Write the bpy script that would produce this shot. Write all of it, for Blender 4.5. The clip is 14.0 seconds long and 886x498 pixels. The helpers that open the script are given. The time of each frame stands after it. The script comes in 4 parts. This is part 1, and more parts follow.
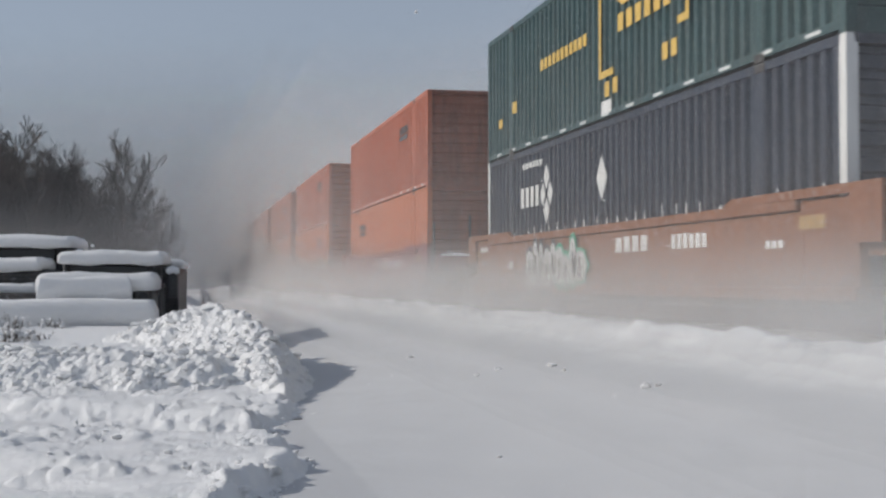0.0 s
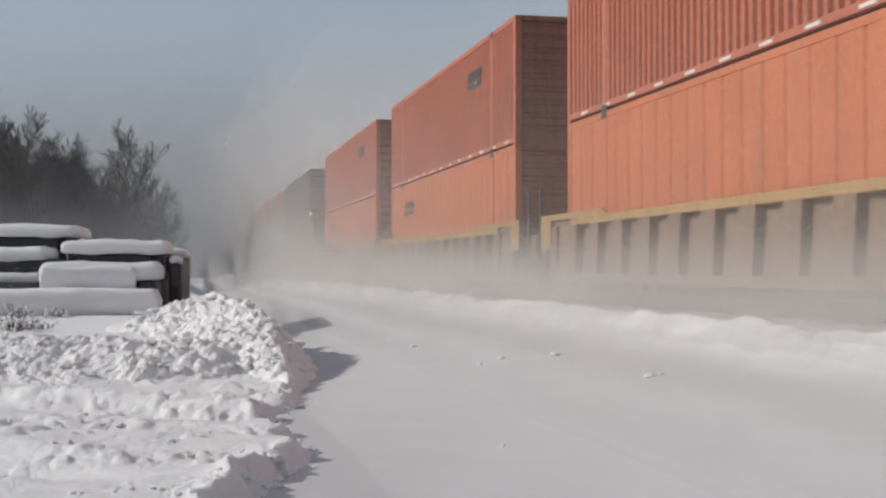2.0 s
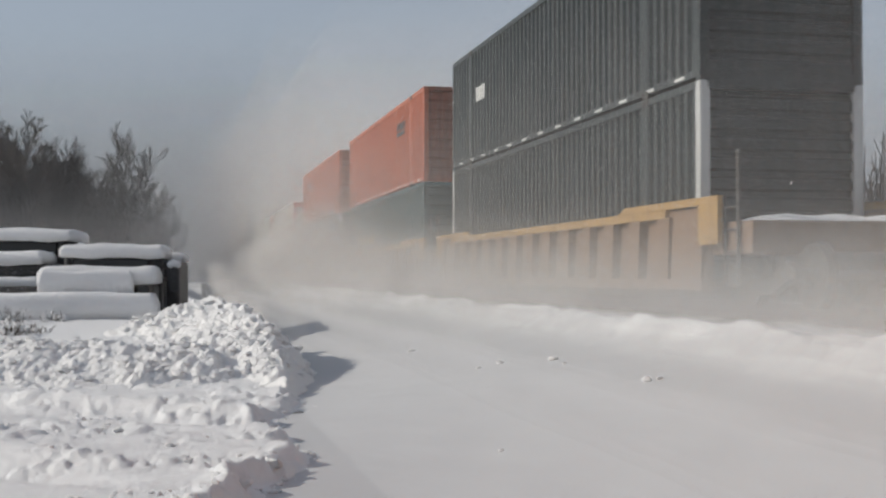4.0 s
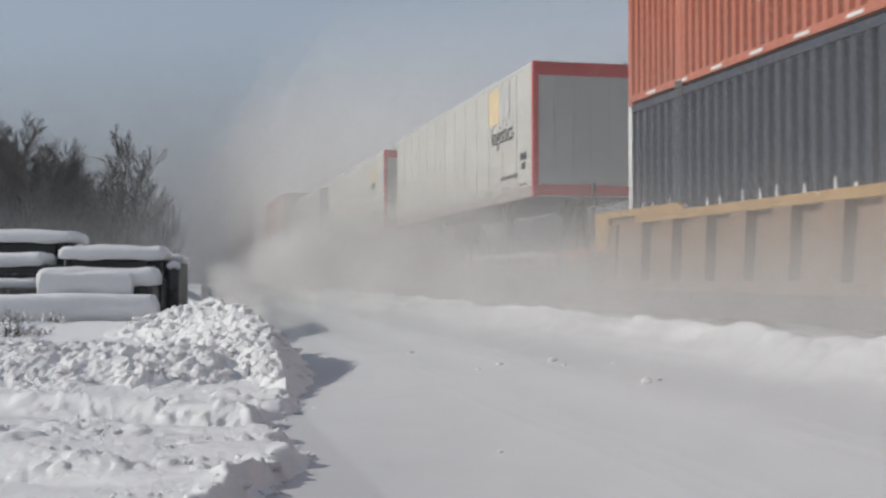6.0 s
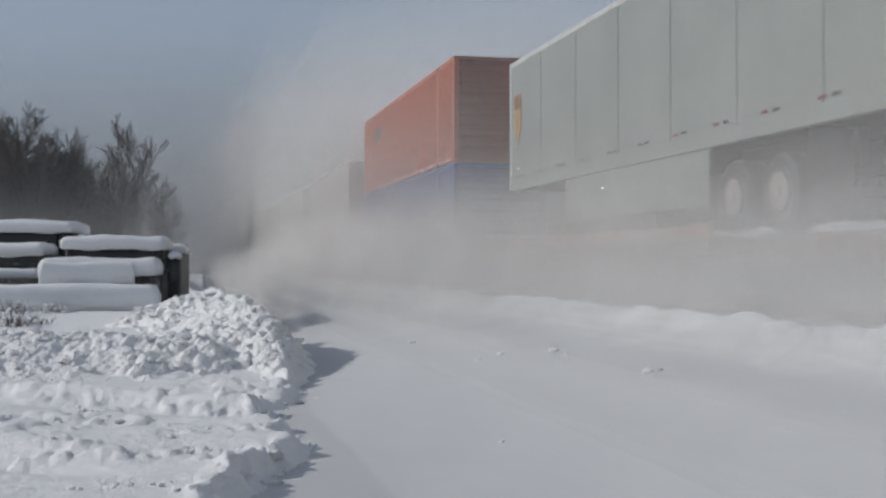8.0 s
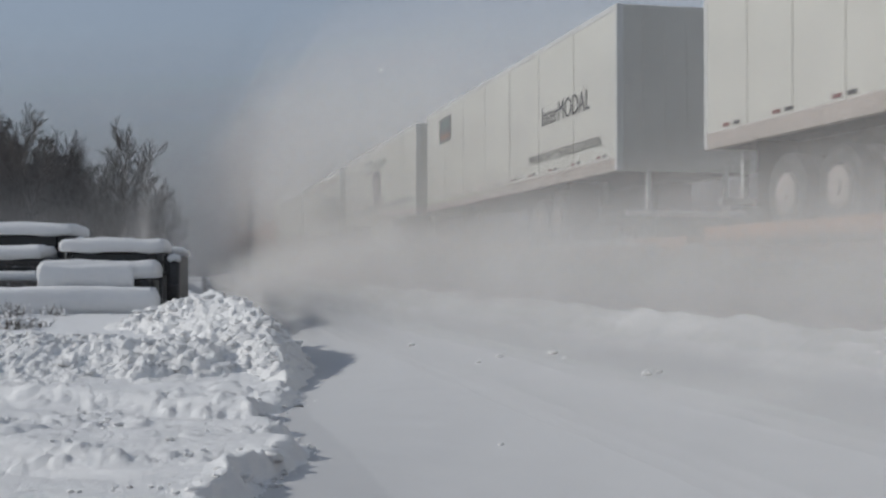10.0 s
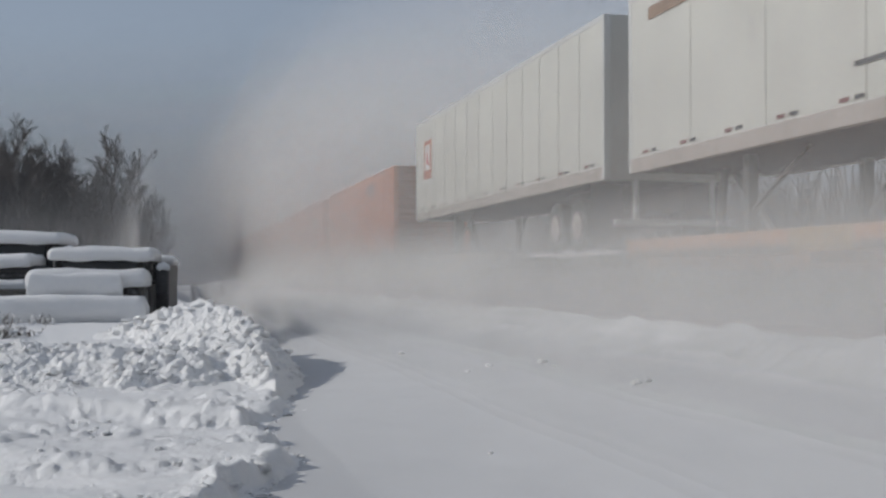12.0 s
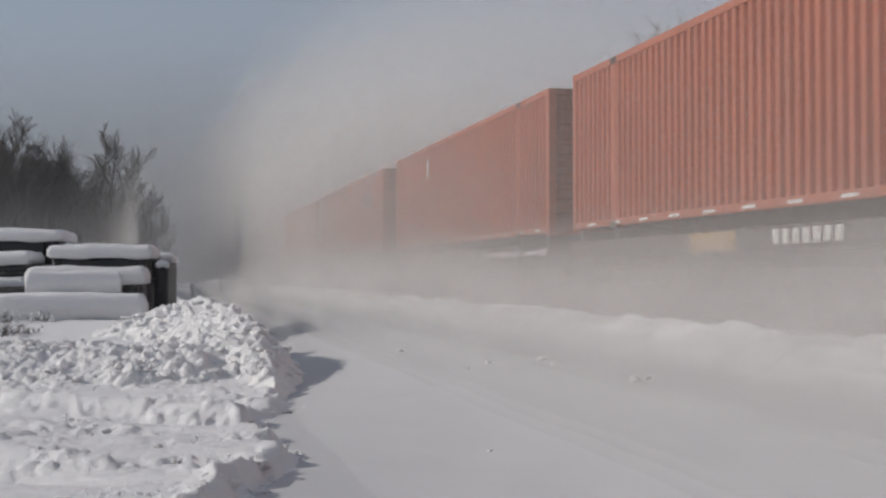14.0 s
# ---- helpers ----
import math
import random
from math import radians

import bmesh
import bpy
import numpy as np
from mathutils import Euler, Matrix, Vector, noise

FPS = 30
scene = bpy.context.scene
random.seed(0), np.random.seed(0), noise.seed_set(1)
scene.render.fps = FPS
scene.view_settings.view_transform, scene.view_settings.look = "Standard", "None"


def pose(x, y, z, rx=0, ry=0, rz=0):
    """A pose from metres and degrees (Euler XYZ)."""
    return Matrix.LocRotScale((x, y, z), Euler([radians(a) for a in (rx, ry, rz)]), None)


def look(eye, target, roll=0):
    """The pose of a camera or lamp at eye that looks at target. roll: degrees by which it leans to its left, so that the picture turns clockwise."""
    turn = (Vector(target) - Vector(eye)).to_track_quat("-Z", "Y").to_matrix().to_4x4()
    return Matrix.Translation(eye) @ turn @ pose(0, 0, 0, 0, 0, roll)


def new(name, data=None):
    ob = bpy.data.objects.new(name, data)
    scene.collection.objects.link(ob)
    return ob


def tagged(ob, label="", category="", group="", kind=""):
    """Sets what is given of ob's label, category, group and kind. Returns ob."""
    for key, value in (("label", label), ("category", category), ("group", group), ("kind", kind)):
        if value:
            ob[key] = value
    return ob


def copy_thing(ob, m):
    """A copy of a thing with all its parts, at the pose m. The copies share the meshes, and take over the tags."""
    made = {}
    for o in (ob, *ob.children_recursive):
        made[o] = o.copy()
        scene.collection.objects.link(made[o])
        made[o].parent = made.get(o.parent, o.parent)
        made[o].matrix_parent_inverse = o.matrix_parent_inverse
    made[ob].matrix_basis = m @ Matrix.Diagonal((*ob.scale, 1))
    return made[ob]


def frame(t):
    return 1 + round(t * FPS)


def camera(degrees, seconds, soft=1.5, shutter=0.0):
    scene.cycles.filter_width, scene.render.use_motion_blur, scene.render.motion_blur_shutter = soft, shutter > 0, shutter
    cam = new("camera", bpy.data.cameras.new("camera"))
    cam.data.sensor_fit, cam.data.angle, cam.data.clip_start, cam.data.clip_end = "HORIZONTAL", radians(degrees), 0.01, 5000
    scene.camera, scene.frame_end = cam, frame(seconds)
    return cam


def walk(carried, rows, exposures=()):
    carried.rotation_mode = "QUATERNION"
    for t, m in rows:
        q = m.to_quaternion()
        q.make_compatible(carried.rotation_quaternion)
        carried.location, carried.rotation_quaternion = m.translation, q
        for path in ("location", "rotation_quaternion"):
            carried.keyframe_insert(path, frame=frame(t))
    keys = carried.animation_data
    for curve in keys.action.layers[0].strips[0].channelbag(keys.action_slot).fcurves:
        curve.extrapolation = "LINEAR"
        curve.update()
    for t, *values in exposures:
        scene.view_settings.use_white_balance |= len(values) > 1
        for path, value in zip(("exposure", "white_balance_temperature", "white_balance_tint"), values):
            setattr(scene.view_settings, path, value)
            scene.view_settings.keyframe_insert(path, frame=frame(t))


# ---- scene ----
# The world: y runs along the track, away; x to its right; the snowfield lies at z = 0.
EYE = 1.5                 # eye over the snowfield
RAIL = 1.05               # top of rail over the snowfield
SIDE = 7.37               # near side of the train
MID = SIDE + 1.3          # middle of the track
SPEED = 26.5              # metres a second, towards the camera
YAW, PITCH = 12.158, 1.108
FOCAL = 2199.0             # focal length in the units of SWAY

cam = camera(39.2456, 14.0, soft=2.4, shutter=0.08)
# seconds, sideways and upward sway of the hand-held view
SWAY = [(0, -5.5, 14), (0.5, -5, 13.5), (1, -1.7, 7.5), (1.5, 0, 0), (2, 0, -5), (2.5, 0, -5), (3, -1.5, 0), (5.5, -4, 4),
        (6, -4, 5), (6.5, -3.5, 4), (7, -3.5, 6), (7.5, -3, -9.5), (8, -1.8, -12.5), (10.5, -4, -5.5), (11, -5, -2.5),
        (11.5, -9.5, 2), (12, -21.5, 7.5), (12.5, -23, 12), (13, -23, 12), (13.5, -23, 1.5), (14, -23, 3)]


def view(dx, dy):
    return pose(0, 0, EYE, 90 + PITCH + math.degrees(dy / FOCAL), 0, -YAW + math.degrees(dx / FOCAL))


walk(cam, [(t, view(dx, dy)) for t, dx, dy in SWAY],
     exposures=[(0, -0.12, 6300, 10), (1.5, -0.05, 6450, 10), (3.2, -0.04, 6600, 9), (5.5, -0.05, 6450, 9), (6.5, -0.14, 6250, 9),
                (7.6, -0.29, 6150, 9), (10.5, -0.33, 6150, 8.5), (12.5, -0.32, 6250, 10), (14, -0.31, 6500, 11.5)])

# ---- world and sun ----
SUN = Vector((-0.875, 0.19, 0.445)).normalized()
world = bpy.data.worlds.new("sky")
scene.world = world
world.use_nodes = True
wn = world.node_tree
sky = wn.nodes.new("ShaderNodeTexSky")
sky.sky_type, sky.sun_disc = "NISHITA", False
sky.sun_elevation, sky.sun_rotation = math.asin(SUN.z), math.atan2(SUN.x, SUN.y)
sky.air_density, sky.dust_density, sky.ozone_density = 1.0, 0.6, 3.0
# snow haze whitens the sky towards the horizon
haze, tint = wn.nodes.new("ShaderNodeMapRange"), wn.nodes.new("ShaderNodeMix")
way, axes = wn.nodes.new("ShaderNodeTexCoord"), wn.nodes.new("ShaderNodeSeparateXYZ")
wn.links.new(way.outputs["Generated"], axes.inputs[0])
wn.links.new(axes.outputs[2], haze.inputs[0])
for i, v in enumerate((-0.02, 0.30, 0.86, 0.66)):
    haze.inputs[i + 1].default_value = v
tint.data_type = "RGBA"
wn.links.new(haze.outputs[0], tint.inputs[0])
wn.links.new(sky.outputs[0], tint.inputs[6])
tint.inputs[7].default_value = (2.95, 3.12, 3.42, 1)
wn.links.new(tint.outputs[2], wn.nodes["Background"].inputs[0])
wn.nodes["Background"].inputs[1].default_value = 0.125
sun = new("sun", bpy.data.lights.new("sun", "SUN"))
sun.data.energy, sun.data.angle, sun.data.color = 3.3, radians(0.6), (1.0, 0.93, 0.84)
sun.matrix_world = look(SUN * 100, (0, 0, 0))
scene.cycles.transparent_max_bounces = 80


# ---- materials ----
def material(name, rough=0.6, metal=0.0):
    m = bpy.data.materials.new(name)
    m.use_nodes = True
    b = m.node_tree.nodes["Principled BSDF"]
    b.inputs["Roughness"].default_value, b.inputs["Metallic"].default_value = rough, metal
    return m, m.node_tree.nodes, m.node_tree.links, b


def coords(n, l, scale=(1, 1, 1), kind="Object"):
    c, mp = n.new("ShaderNodeTexCoord"), n.new("ShaderNodeMapping")
    mp.inputs["Scale"].default_value = scale
    l.new(c.outputs[kind], mp.inputs[0])
    return mp.outputs[0]


def noise_tex(n, l, vec, scale, detail=4.0, rough=0.6):
    t = n.new("ShaderNodeTexNoise")
    t.inputs["Scale"].default_value, t.inputs["Detail"].default_value, t.inputs["Roughness"].default_value = scale, detail, rough
    if vec is not None:
        l.new(vec, t.inputs["Vector"])
    return t.outputs["Fac"]


def ramp(n, l, fac, stops):
    r = n.new("ShaderNodeValToRGB")
    while len(r.color_ramp.elements) < len(stops):
        r.color_ramp.elements.new(0.5)
    for e, (p, c) in zip(r.color_ramp.elements, stops):
        e.position, e.color = p, (*c, 1) if len(c) == 3 else c
    l.new(fac, r.inputs[0])
    return r.outputs[0]


def mixed(n, l, fac, a, b, how="MIX"):
    x = n.new("ShaderNodeMix")
    x.data_type, x.blend_type = "RGBA", how
    for socket, v in ((x.inputs[0], fac), (x.inputs[6], a), (x.inputs[7], b)):
        if hasattr(v, "links"):
            l.new(v, socket)
        elif isinstance(v, (int, float)):
            socket.default_value = v
        else:
            socket.default_value = (*v, 1)
    return x.outputs[2]


def bumped(n, l, b, height, strength, distance):
    bump = n.new("ShaderNodeBump")
    bump.inputs["Strength"].default_value, bump.inputs["Distance"].default_value = strength, distance
    l.new(height, bump.inputs["Height"])
    l.new(bump.outputs[0], b.inputs["Normal"])


def painted(name, colour, rough=0.5, dirt=0.35, grime=(0.16, 0.13, 0.11), metal=0.0, frost=0.25):
    """Weathered paint: faded patches, grime streaks that run down, a film of driven snow."""
    m, n, l, b = material(name, rough, metal)
    v = coords(n, l)
    fade = noise_tex(n, l, v, 0.7, 5)
    streak = noise_tex(n, l, coords(n, l, (3, 3, 0.25)), 2.2, 6, 0.7)
    fine = noise_tex(n, l, v, 14, 5, 0.7)
    light = tuple(min(1, c * 1.18 + 0.02) for c in colour)
    dark = tuple(c * 0.8 for c in colour)
    c = mixed(n, l, fade, dark, light)
    c = mixed(n, l, ramp(n, l, streak, [(0.45, (0, 0, 0)), (0.8, (dirt,) * 3)]), c, grime)
    c = mixed(n, l, ramp(n, l, fine, [(0.55, (0, 0, 0)), (0.8, (frost,) * 3)]), c, (0.75, 0.76, 0.78))
    l.new(c, b.inputs["Base Color"])
    bumped(n, l, b, fine, 0.25, 0.01)
    return m


def snow_material(name, low, high, grain=60.0, lump=3.0, strength=0.6, dist=0.05, bank=False):
    """Snow with soft patches and grain; with bank, lighter, undimmed snow takes over on the bank by the track."""
    m, n, l, b = material(name, 0.75)
    v = coords(n, l)
    big = noise_tex(n, l, v, 0.35, 5)
    mid = noise_tex(n, l, v, lump, 6, 0.65)
    small = noise_tex(n, l, v, grain, 4, 0.7)
    c = mixed(n, l, mixed(n, l, 0.5, big, mid), low, high)
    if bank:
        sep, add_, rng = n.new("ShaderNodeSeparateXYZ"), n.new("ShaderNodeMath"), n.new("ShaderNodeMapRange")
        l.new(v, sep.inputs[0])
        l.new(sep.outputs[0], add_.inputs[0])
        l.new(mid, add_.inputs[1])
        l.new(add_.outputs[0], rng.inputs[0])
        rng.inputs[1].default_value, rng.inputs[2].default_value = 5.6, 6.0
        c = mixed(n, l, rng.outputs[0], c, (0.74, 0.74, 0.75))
    l.new(c, b.inputs["Base Color"])
    h = mixed(n, l, 0.25, mid, small)
    bumped(n, l, b, h, strength, dist)
    b.inputs["Specular IOR Level"].default_value = 0.25
    return m


TEAL = painted("green_spray_paint", (0.03, 0.28, 0.17), 0.5, 0.1)
SNOW = snow_material("snow", (0.70, 0.705, 0.715), (0.86, 0.857, 0.853), 70, 9, 0.9, 0.05)
# the veil and shade of blown snow over the field, put into its colour
DIM_FIELD = snow_material("dimmed_field_snow", (0.465, 0.47, 0.48), (0.535, 0.535, 0.54), 30, 0.8, 0.25, 0.03, True)
CRUST = snow_material("crusted_snow", (0.86, 0.86, 0.855), (0.93, 0.925, 0.92), 45, 14, 1.0, 0.07)
ORANGE = painted("orange_container_paint", (0.44, 0.122, 0.038), 0.55)
RED = painted("red_container_paint", (0.375, 0.10, 0.047), 0.55)
# darker, streakier copy of the orange: the sunless front ends' shade as colour
SHADED_END = painted("shaded_orange_end", (0.25, 0.082, 0.05), 0.7, 0.8, (0.06, 0.045, 0.04), frost=0.2)
GREEN = painted("dark_green_container_paint", (0.016, 0.052, 0.055), 0.5, 0.25, frost=0.07)
NAVY = painted("navy_container_paint", (0.014, 0.023, 0.042), 0.5, 0.25, frost=0.07)
BLACKISH = painted("black_container_paint", (0.02, 0.028, 0.03), 0.5, 0.25, frost=0.10)
BLUE = painted("blue_container_paint", (0.035, 0.055, 0.19), 0.5, 0.3)
WHITE = painted("white_trailer_skin", (0.46, 0.452, 0.41), 0.4, 0.3, (0.35, 0.32, 0.27))
GREYSKIN = painted("grey_trailer_skin", (0.225, 0.24, 0.225), 0.45, 0.3)
RUST = painted("rust_brown_car_paint", (0.19, 0.07, 0.028), 0.7, 0.6, (0.10, 0.05, 0.03), frost=0.45)
YELLOW = painted("yellow_car_paint", (0.34, 0.21, 0.075), 0.65, 0.6, (0.13, 0.08, 0.05), frost=0.45)
DECKPAINT = painted("orange_deck_paint", (0.44, 0.20, 0.085), 0.7, 0.5, (0.12, 0.07, 0.05), frost=0.4)
BROWNCAR = painted("grey_brown_car_paint", (0.20, 0.13, 0.085), 0.75, 0.6, (0.09, 0.06, 0.045), frost=0.5)
MAROON = painted("maroon_car_paint", (0.20, 0.035, 0.03), 0.65, 0.5, (0.08, 0.04, 0.035), frost=0.4)
STEEL = painted("dark_steel", (0.05, 0.048, 0.046), 0.6, 0.5, frost=0.45, metal=0.3)
GALV = painted("galvanised_steel", (0.55, 0.55, 0.53), 0.45, 0.3, metal=0.4)
RUBBER = painted("tyre_rubber", (0.02, 0.02, 0.02), 0.85, 0.2, frost=0.5)
INK = painted("dark_lettering", (0.035, 0.035, 0.04), 0.6, 0.2)
CHALK = painted("white_lettering", (0.60, 0.60, 0.58), 0.6, 0.2)
GOLD = painted("yellow_lettering", (0.55, 0.36, 0.07), 0.6, 0.2)
REDMARK = painted("red_marking", (0.50, 0.03, 0.03), 0.5, 0.2)
GRIMY = painted("grimy_trailer_rail", (0.33, 0.29, 0.265), 0.6, 0.5, (0.14, 0.11, 0.09))
CREAM = painted("faded_cream_marking", (0.60, 0.47, 0.27), 0.6, 0.2)
DIMRED = painted("dirty_red_reflector", (0.13, 0.03, 0.028), 0.5, 0.3)
BARK = painted("bare_bark", (0.11, 0.095, 0.085), 0.9, 0.3, frost=0.3)
CARPAINT = painted("dark_vehicle_paint", (0.022, 0.024, 0.027), 0.6, 0.2, frost=0.2)


# ---- mesh helpers ----
def part(name, bm, mat, parent=None, label="", smooth=False):
    me = bpy.data.meshes.new(name)
    bm.to_mesh(me)
    bm.free()
    if smooth:
        me.shade_smooth()
    me.materials.append(mat)
    ob = new(name, me)
    ob.parent = parent
    if label:
        ob["label"] = label
    return ob


def block(bm, a, b, bevel=0.0):
    """A box from corner a to corner b, its edges rounded."""
    lo, hi = [min(p) for p in zip(a, b)], [max(p) for p in zip(a, b)]
    vs = [bm.verts.new((x, y, z)) for x in (lo[0], hi[0]) for y in (lo[1], hi[1]) for z in (lo[2], hi[2])]
    fs = [bm.faces.new([vs[i] for i in q]) for q in ((0, 1, 3, 2), (4, 6, 7, 5), (0, 4, 5, 1), (2, 3, 7, 6), (0, 2, 6, 4), (1, 5, 7, 3))]
    if bevel:
        bmesh.ops.bevel(bm, geom=list({e for f in fs for e in f.edges}), offset=bevel, segments=2, profile=0.6, affect="EDGES")
    return bm


def boxes(*items, bevel=0.0):
    bm = bmesh.new()
    for a, b in items:
        block(bm, a, b, bevel)
    return bm


def rod(bm, a, b, r, r2=None, n=10):
    a, b = Vector(a), Vector(b)
    m = Matrix.Translation((a + b) / 2) @ (b - a).to_track_quat("Z", "Y").to_matrix().to_4x4()
    bmesh.ops.create_cone(bm, cap_ends=True, segments=n, radius1=r, radius2=r if r2 is None else r2, depth=(b - a).length, matrix=m)
    return bm


def rods(*items):
    bm = bmesh.new()
    for it in items:
        rod(bm, *it)
    return bm


def prism(points, axis_from, axis_to, place):
    """An outline in 2D drawn out between two depths; place(u, v, w) gives the point."""
    bm = bmesh.new()
    ends = [[bm.verts.new(place(u, v, w)) for u, v in points] for w in (axis_from, axis_to)]
    bm.faces.new(ends[0][::-1])
    bm.faces.new(ends[1])
    for i in range(len(points)):
        j = (i + 1) % len(points)
        bm.faces.new((ends[0][i], ends[0][j], ends[1][j], ends[1][i]))
    bmesh.ops.recalc_face_normals(bm, faces=bm.faces)
    return bm


def thing(name, label, category, group="", kind=""):
    return tagged(new(name), label, category, group, kind)


def words(name, text, size, mat, parent, m):
    cu = bpy.data.curves.new(name, "FONT")
    cu.body, cu.size, cu.extrude, cu.align_x = text, size, 0.002, "CENTER"
    cu.materials.append(mat)
    tmp = new(name, cu)
    dg = bpy.context.evaluated_depsgraph_get()
    me = bpy.data.meshes.new_from_object(tmp.evaluated_get(dg))
    bpy.data.objects.remove(tmp)
    ob = new(name, me)
    ob.parent, ob.matrix_local = parent, m
    return ob


# ---- ground ----
CY, SY = math.cos(radians(YAW)), math.sin(radians(YAW))


def off_axis(lat, far):
    """A place on the ground from its distance to the right of and along the mean line of sight."""
    return lat * CY + far * SY, -lat * SY + far * CY


def smooth(a, b, x):
    t = np.clip((x - a) / (b - a), 0.0, 1.0)
    return t * t * (3 - 2 * t)


def value_noise(x, y, seed):
    """Smooth noise on arrays, 0 to 1."""
    xi, yi = np.floor(x).astype(np.int64), np.floor(y).astype(np.int64)
    u, v = x - xi, y - yi
    u, v = u * u * (3 - 2 * u), v * v * (3 - 2 * v)

    def h(a, b):
        n = (a * 374761393 + b * 668265263 + seed * 1442695041) & 0x7FFFFFFF
        n = ((n ^ (n >> 13)) * 1274126177) & 0x7FFFFFFF
        return ((n ^ (n >> 16)) & 0xFFFF) / 65535.0
    return (h(xi, yi) * (1 - u) + h(xi + 1, yi) * u) * (1 - v) + (h(xi, yi + 1) * (1 - u) + h(xi + 1, yi + 1) * u) * v


def fractal(x, y, seed, octaves=4, gain=0.5):
    s, a, t = 0.0, 1.0, 0.0
    for i in range(octaves):
        s, t = s + a * value_noise(x * 2 ** i, y * 2 ** i, seed + i), t + a
        a *= gain
    return s / t


def lumps(x, y, seed):
    """Rounded clods: domes on a jittered lattice, 0 to 1."""
    xi, yi = np.floor(x), np.floor(y)
    best = np.zeros_like(x)
    for dx in (-1, 0, 1):
        for dy in (-1, 0, 1):
            cx, cy = xi + dx, yi + dy
            jx, jy = value_noise(cx + 0.001, cy + 0.001, seed), value_noise(cx + 0.001, cy + 0.001, seed + 7)
            r = 0.05 + 0.75 * value_noise(cx + 0.001, cy + 0.001, seed + 3) ** 2.2
            d2 = ((x - cx - jx) ** 2 + (y - cy - jy) ** 2) / r ** 2
            best = np.maximum(best, np.clip(1 - d2 * d2, 0, 1) * r * 1.2)
    return best


EDGE_FAR = np.array([4.0, 8.0, 8.6, 9.5, 10.3, 11.0, 12.0, 12.8, 14.0, 16.0, 18.0, 20.0, 24.0, 60.0])
EDGE_LAT = np.array([-1.1, -1.25, -1.18, -1.02, -1.12, -1.32, -1.62, -1.7, -1.65, -1.9, -2.25, -2.7, -3.8, -14.0])


def lot_height(lat, far):
    """The trodden yard beside the snowfield: 0.2 m of snow, rutted, rising to the parked trucks."""
    edge = np.interp(far, EDGE_FAR, EDGE_LAT) + (fractal(lat * 2.2, far * 2.2, 5) - 0.5) * 0.35 + (value_noise(far * 7, lat * 7, 15) - 0.5) * 0.14
    inside = smooth(0.0, 0.22, edge - lat)
    base = 0.09 + smooth(15, 19, far) * 0.38 + np.clip(far - 18, 0, 30) * 0.026
    rough = (fractal(lat * 0.7, far * 1.4, 11, 8, 0.55) - 0.5) * 0.10
    rough += (fractal(lat * 1.2, far * 5.0, 12, 5, 0.6) - 0.5) * 0.085
    rough += lumps(lat * 3.5, far * 3.5, 21) * 0.07 * smooth(0.54, 0.64, fractal(lat * 0.6, far * 0.9, 31, 3))
    rough += lumps(lat * 9, far * 9, 23) * 0.05 * smooth(0.52, 0.66, fractal(lat * 0.9, far * 1.2, 33, 3))
    lip = np.exp(-((edge - lat - 0.19) / 0.16) ** 2) * (0.01 + 0.035 * lumps(lat * 5, far * 5, 41) + 0.05 * smooth(10.2, 9.2, far)) * (1 - smooth(15, 18, far))
    rut = -0.05 * np.exp(-((far - 12.3 + 0.42 * (lat + 3)) / 0.25) ** 2) - 0.07 * np.exp(-((far - 8.9 + 0.55 * (lat + 3)) / 0.22) ** 2) * smooth(-2.0, -2.8, lat)
    ridge = 0.14 * np.exp(-((far - 12.9 + 0.42 * (lat + 3)) / 0.18) ** 2) * (0.75 + 0.5 * fractal(lat * 3, far * 3, 47, 4)) * smooth(-1.4, -2.1, lat)
    ridge += 0.10 * np.exp(-((far - 9.5 + 0.55 * (lat + 3)) / 0.24) ** 2) * (0.6 + 0.8 * fractal(lat * 2, far * 2, 49, 4)) * smooth(-2.0, -2.8, lat)
    calm = 1 - 0.75 * smooth(18.5, 20.5, far)
    return inside * (base + (rough + rut + ridge) * calm + lip)


def bank(x, y):
    """The bank along the track: up to the ballast shoulder, with the ridge that the plough left."""
    wob = (fractal(y * 0.5, x * 0.5, 61, 3) - 0.5) * 0.5
    rise = np.clip((x + wob * 0.3 - 1.4) / 3.9, 0, 1) ** 1.2 * 0.80
    crest = 0.20 * np.exp(-((x - 5.35 - wob * 0.4) / 0.30) ** 2) * (0.6 + 0.8 * fractal(y * 1.2, x * 2, 71, 4)) + 0.05 * lumps(x * 2.5, y * 2.5, 73) * smooth(4.6, 5.1, x)
    bed = smooth(5.5, 6.4, x) * 0.05
    return rise + crest + bed


def ground_height(x, y):
    lat, far = x * CY - y * SY, x * SY + y * CY
    near = np.hypot(x, y)
    plain = (fractal(x * 0.35, y * 0.35, 81, 4) - 0.5) * 0.08 + (fractal(x * 2.2 + y * 0.6, y * 1.1, 83, 4) - 0.5) * 0.016
    z = plain + bank(x, y) * np.where(x > 0, 1, 0)
    lot = lot_height(lat, far) * (1 - smooth(60, 120, near))
    fade = 1 - smooth(150, 600, near)
    return np.where(x < 11.5, (z + lot) * fade, 0.85 * fade)


def grid_object(name, xs, ys, mat, height):
    """A sheet over two arrays of plan coordinates."""
    r, c = xs.shape
    zs = height(xs, ys)
    verts = np.stack([xs.ravel(), ys.ravel(), zs.ravel()], 1)
    i = np.arange(r * c).reshape(r, c)
    faces = np.stack([i[:-1, :-1], i[:-1, 1:], i[1:, 1:], i[1:, :-1]], -1).reshape(-1, 4)
    me = bpy.data.meshes.new(name)
    me.from_pydata(verts.tolist(), [], faces.tolist())
    me.shade_smooth()
    me.materials.append(mat)
    return new(name, me)


